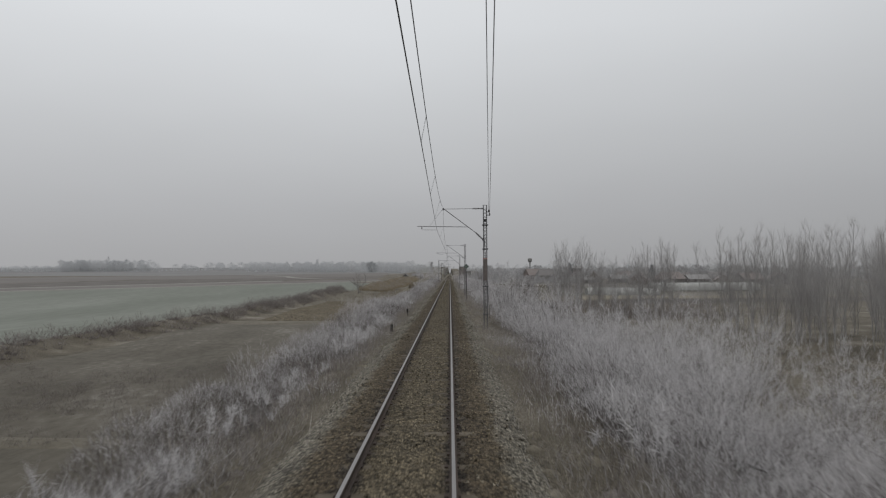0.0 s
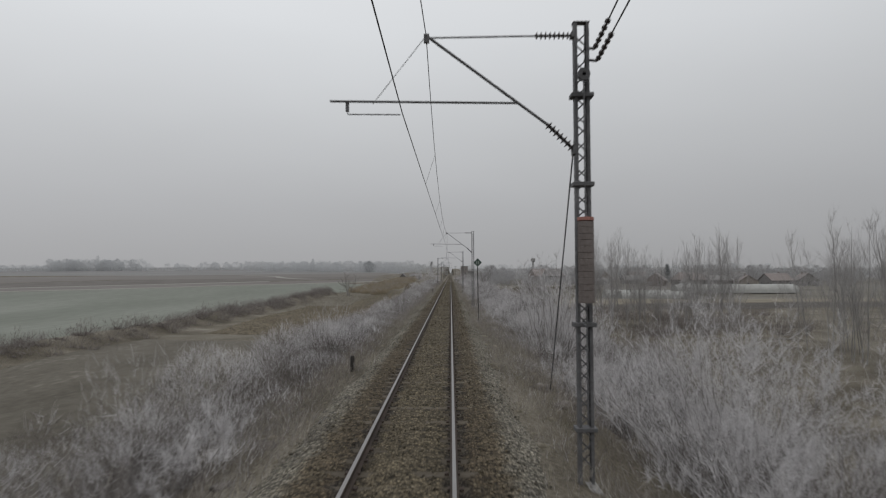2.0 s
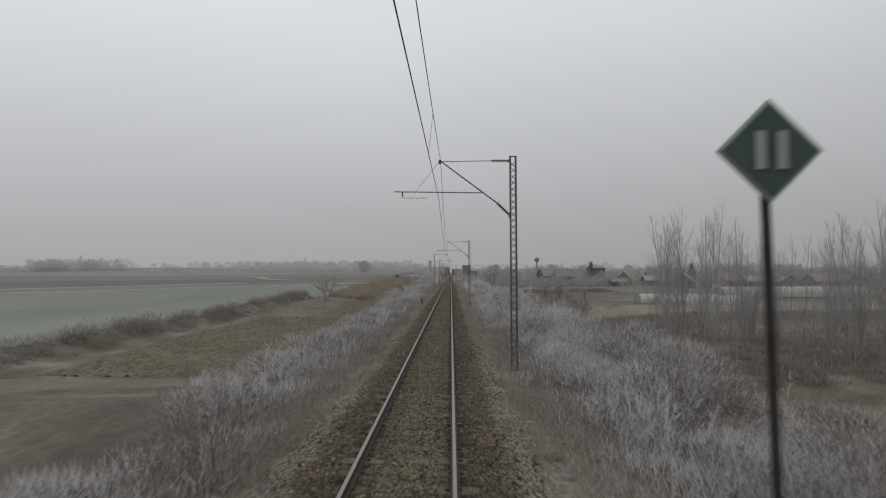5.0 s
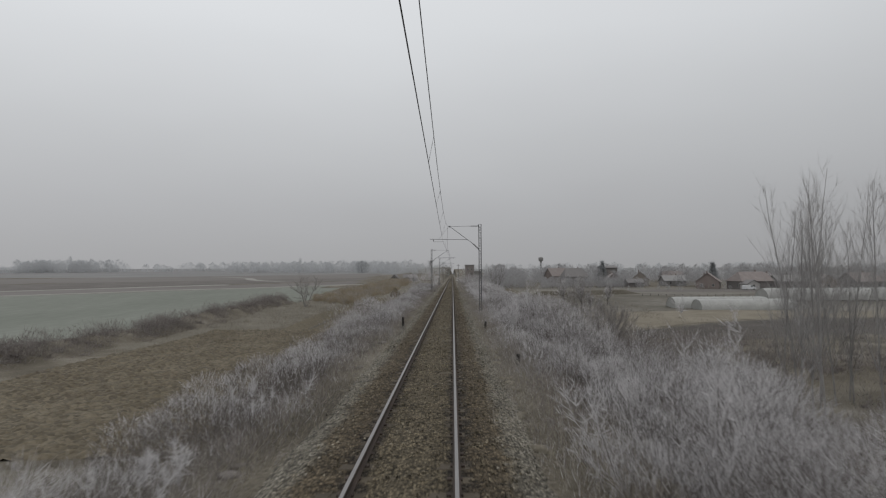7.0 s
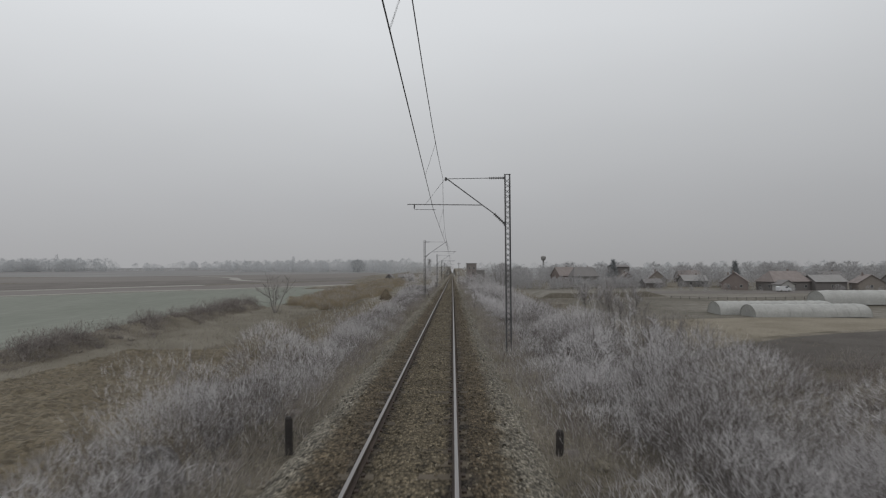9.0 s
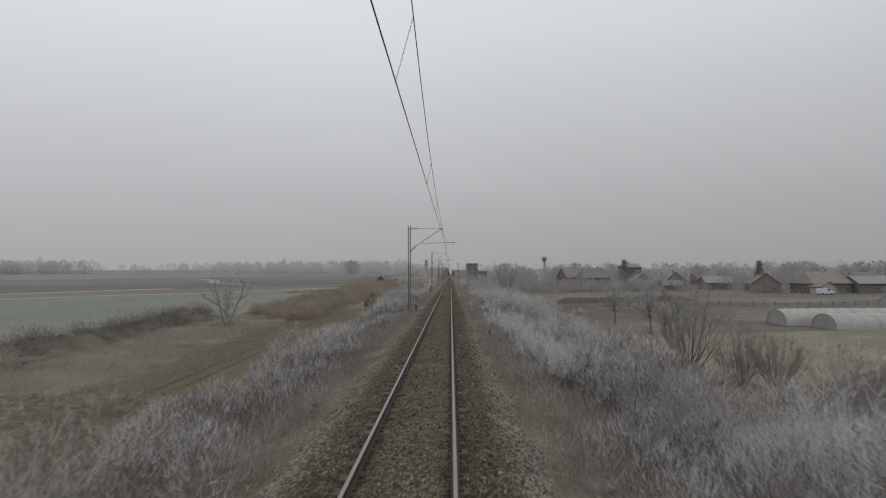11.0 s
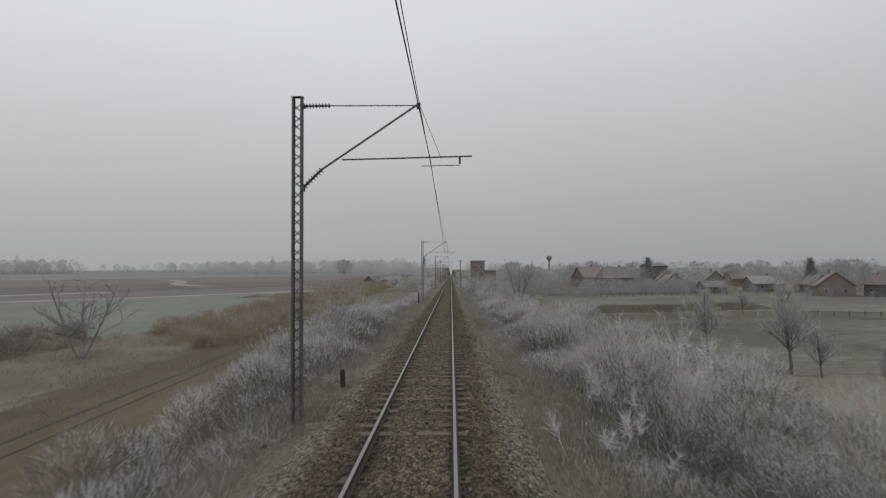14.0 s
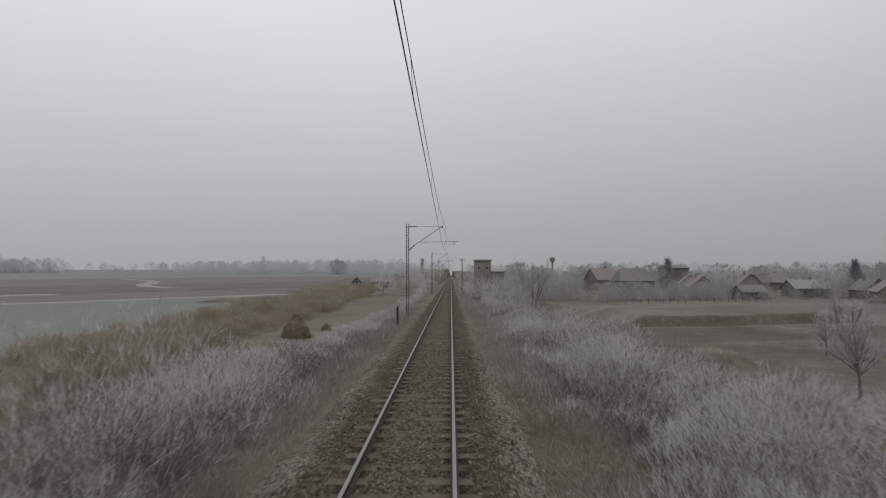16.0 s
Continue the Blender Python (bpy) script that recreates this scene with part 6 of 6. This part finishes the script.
def line_pole(x, y):
    p = root("line_pole", x, y, float(height(x, y)) - 0.2, "thin wooden pole with a short cross arm", "pole")
    part("shaft", tube([(0, 0, 0), (0, 0, 7.0)], [0.12, 0.08], 8), M_BARK, p)
    part("cross_arm", box(0, -0.1, 6.6, 1.2, 0.08, 0.1), M_BARK, p)


line_pole(2.9, 300)
line_pole(-5.5, 420)


def haystack(x, y, h, r, n, label):
    z = float(height(x, y))
    hs = root("haystack", x, y, z - 0.05, label, "haystack")
    g = np.random.default_rng(int(y))
    core = bmesh.new()
    rings = []
    for k, (q, u) in enumerate(((1.0, 0), (0.93, 0.2), (0.72, 0.5), (0.40, 0.78), (0.12, 0.98))):
        rings.append([core.verts.new((r * q * math.cos(a) * (1 + 0.12 * math.sin(3 * a + k)), r * 0.8 * q * math.sin(a), h * u)) for a in [2 * math.pi * i / 14 for i in range(14)]])
    for a, b in zip(rings, rings[1:]):
        for i in range(14):
            core.faces.new((a[i], a[(i + 1) % 14], b[(i + 1) % 14], b[i]))
    core.faces.new(rings[-1])
    part("stack", core, M_HAY, hs)
    a, u = g.uniform(0, 6.28, n), g.uniform(0, 1, n) ** 1.4
    q = np.interp(u, [0, 0.2, 0.5, 0.78, 1], [1.0, 0.93, 0.72, 0.4, 0.1])
    P = np.stack([np.cos(a) * q * r, np.sin(a) * q * r * 0.8, u * h], 1)
    D = unit(np.stack([np.cos(a) * 0.35, np.sin(a) * 0.35, -np.ones(n) * 0.6], 1) + g.normal(0, 0.35, (n, 3)))
    v, t = blades(P, D, g.uniform(0.15, 0.45, n), np.full(n, 0.03), g)
    s = new("straw", fast_mesh("straw", v, t, M_HAY))
    s.parent = hs


haystack(-16.2, 250.5, 2.6, 1.6, 1600, "brown conical stack of corn stalks on the meadow")
haystack(-14.3, 257.0, 1.0, 0.6, 500, "small brown heap of stalks on the meadow")


def terrace(x0, x1, y, h):
    """A raised plot: a bare earth face towards the railway, level pale grass on top."""
    xs = np.linspace(x0, x1, 60)
    prof = [(-2.2, 0.0), (-1.5, 0.25), (-0.8, 0.8), (-0.2, 1.0), (1.0, 1.06), (8.0, 1.1), (18.0, 1.1), (27.0, 0.9), (33.0, 0.0)]
    V = np.array([(x, y + dy + 0.7 * wave(x, x, 5, 1) + 0.12 * (x - x0), float(height(x, y)) - 0.1 + h * dz * min(1, (x - x0) / 4 + 0.05, (x1 - x) / 7 + 0.05) + 0.08 * wave(x, dy, 1.4, 2)) for x in xs for dy, dz in prof])
    n = len(prof)
    F = [(i * n + k, (i + 1) * n + k, (i + 1) * n + k + 1, i * n + k + 1) for i in range(len(xs) - 1) for k in range(n - 1)]
    kind = [0 if k < 3 else 1 for i in range(len(xs) - 1) for k in range(n - 1)]
    tagged(new("terrace", fast_mesh("terrace", V, np.array(F), [M_MEADOW, M_LOWLAND], kind, smooth=True)), "raised grass plot with a dark earth face", "bank", kind="structure")


terrace(26, 66, 274, 1.6)


# rows of garden stakes and fence posts below the houses
def fence(x0, y0, x1, y1, n, h):
    f = root("garden_fence", x0, y0, 0, "thin grey wooden garden fence", "fence", "garden fences")
    tops = []
    for k in range(n):
        u = k / (n - 1)
        x, y = x0 + (x1 - x0) * u, y0 + (y1 - y0) * u
        z = float(height(x, y))
        part("fence_post", box(x - x0, y - y0, z + h / 2 - 0.1, 0.12, 0.12, h + 0.2), M_BARK, f)
        tops.append((x - x0, y - y0, z + h * 0.8))
    part("fence_rail", tube(tops, 0.04, 4), M_BARK, f)


fence(44, 330, 84, 338, 21, 1.3)
fence(60, 262, 96, 258, 16, 0.9)

# ---- sleepers, last ----
bm = box(0, 0, 0, 2.4, 0.25, 0.15, 0.012)
sl = bpy.data.meshes.new("sleeper")
bm.to_mesh(sl)
bm.free()
sl.materials.append(M_SLEEPER)
track = root("sleeper_row", 0, 0, 0, "row of weathered sleepers half buried in ballast", "sleepers")
tagged(track, kind="structure")
pl = bpy.data.meshes.new("rail_clip")
bm = bmesh.new()
for sx in (-0.7525, 0.7525):
    for s in (-1, 1):
        add_box(bm, sx + s * 0.085, 0, -0.138, 0.06, 0.10, 0.035)
bm.to_mesh(pl)
bm.free()
pl.materials.append(M_RUST)
for k in range(290):
    y = 2.4 + 0.6 * k
    ob = new("sleeper", sl)
    ob.parent = track
    ob.matrix_basis = pose(random.uniform(-0.03, 0.03), y + random.uniform(-0.02, 0.02), -0.242 + random.uniform(-0.012, 0.004), 0, 0, random.uniform(-0.6, 0.6))
    c = new("rail_clip", pl)
    c.parent = ob
    c.matrix_basis = pose(0, 0, 0.228)
bm = bmesh.new()
V = np.array([(sx * 1.25, sy * 0.125, sz * 0.075) for sx in (-1, 1) for sy in (-1, 1) for sz in (-1, 1)])
Q = np.array([(0, 1, 3, 2), (4, 6, 7, 5), (0, 4, 5, 1), (2, 3, 7, 6), (1, 5, 7, 3), (0, 2, 6, 4)])
ks = np.concatenate([np.arange(-40, 4), np.arange(294, 900)])
VV = (V[None] + np.stack([np.zeros(len(ks)), 0.6 * ks, np.full(len(ks), -0.238)], 1)[:, None]).reshape(-1, 3)
QQ = (Q[None] + (np.arange(len(ks)) * 8)[:, None, None]).reshape(-1, 4)
bm.free()
far = new("sleepers", fast_mesh("sleepers", VV, QQ, M_SLEEPER))
far.parent = track
tagged(far, "weathered sleepers farther along", kind="stuff")
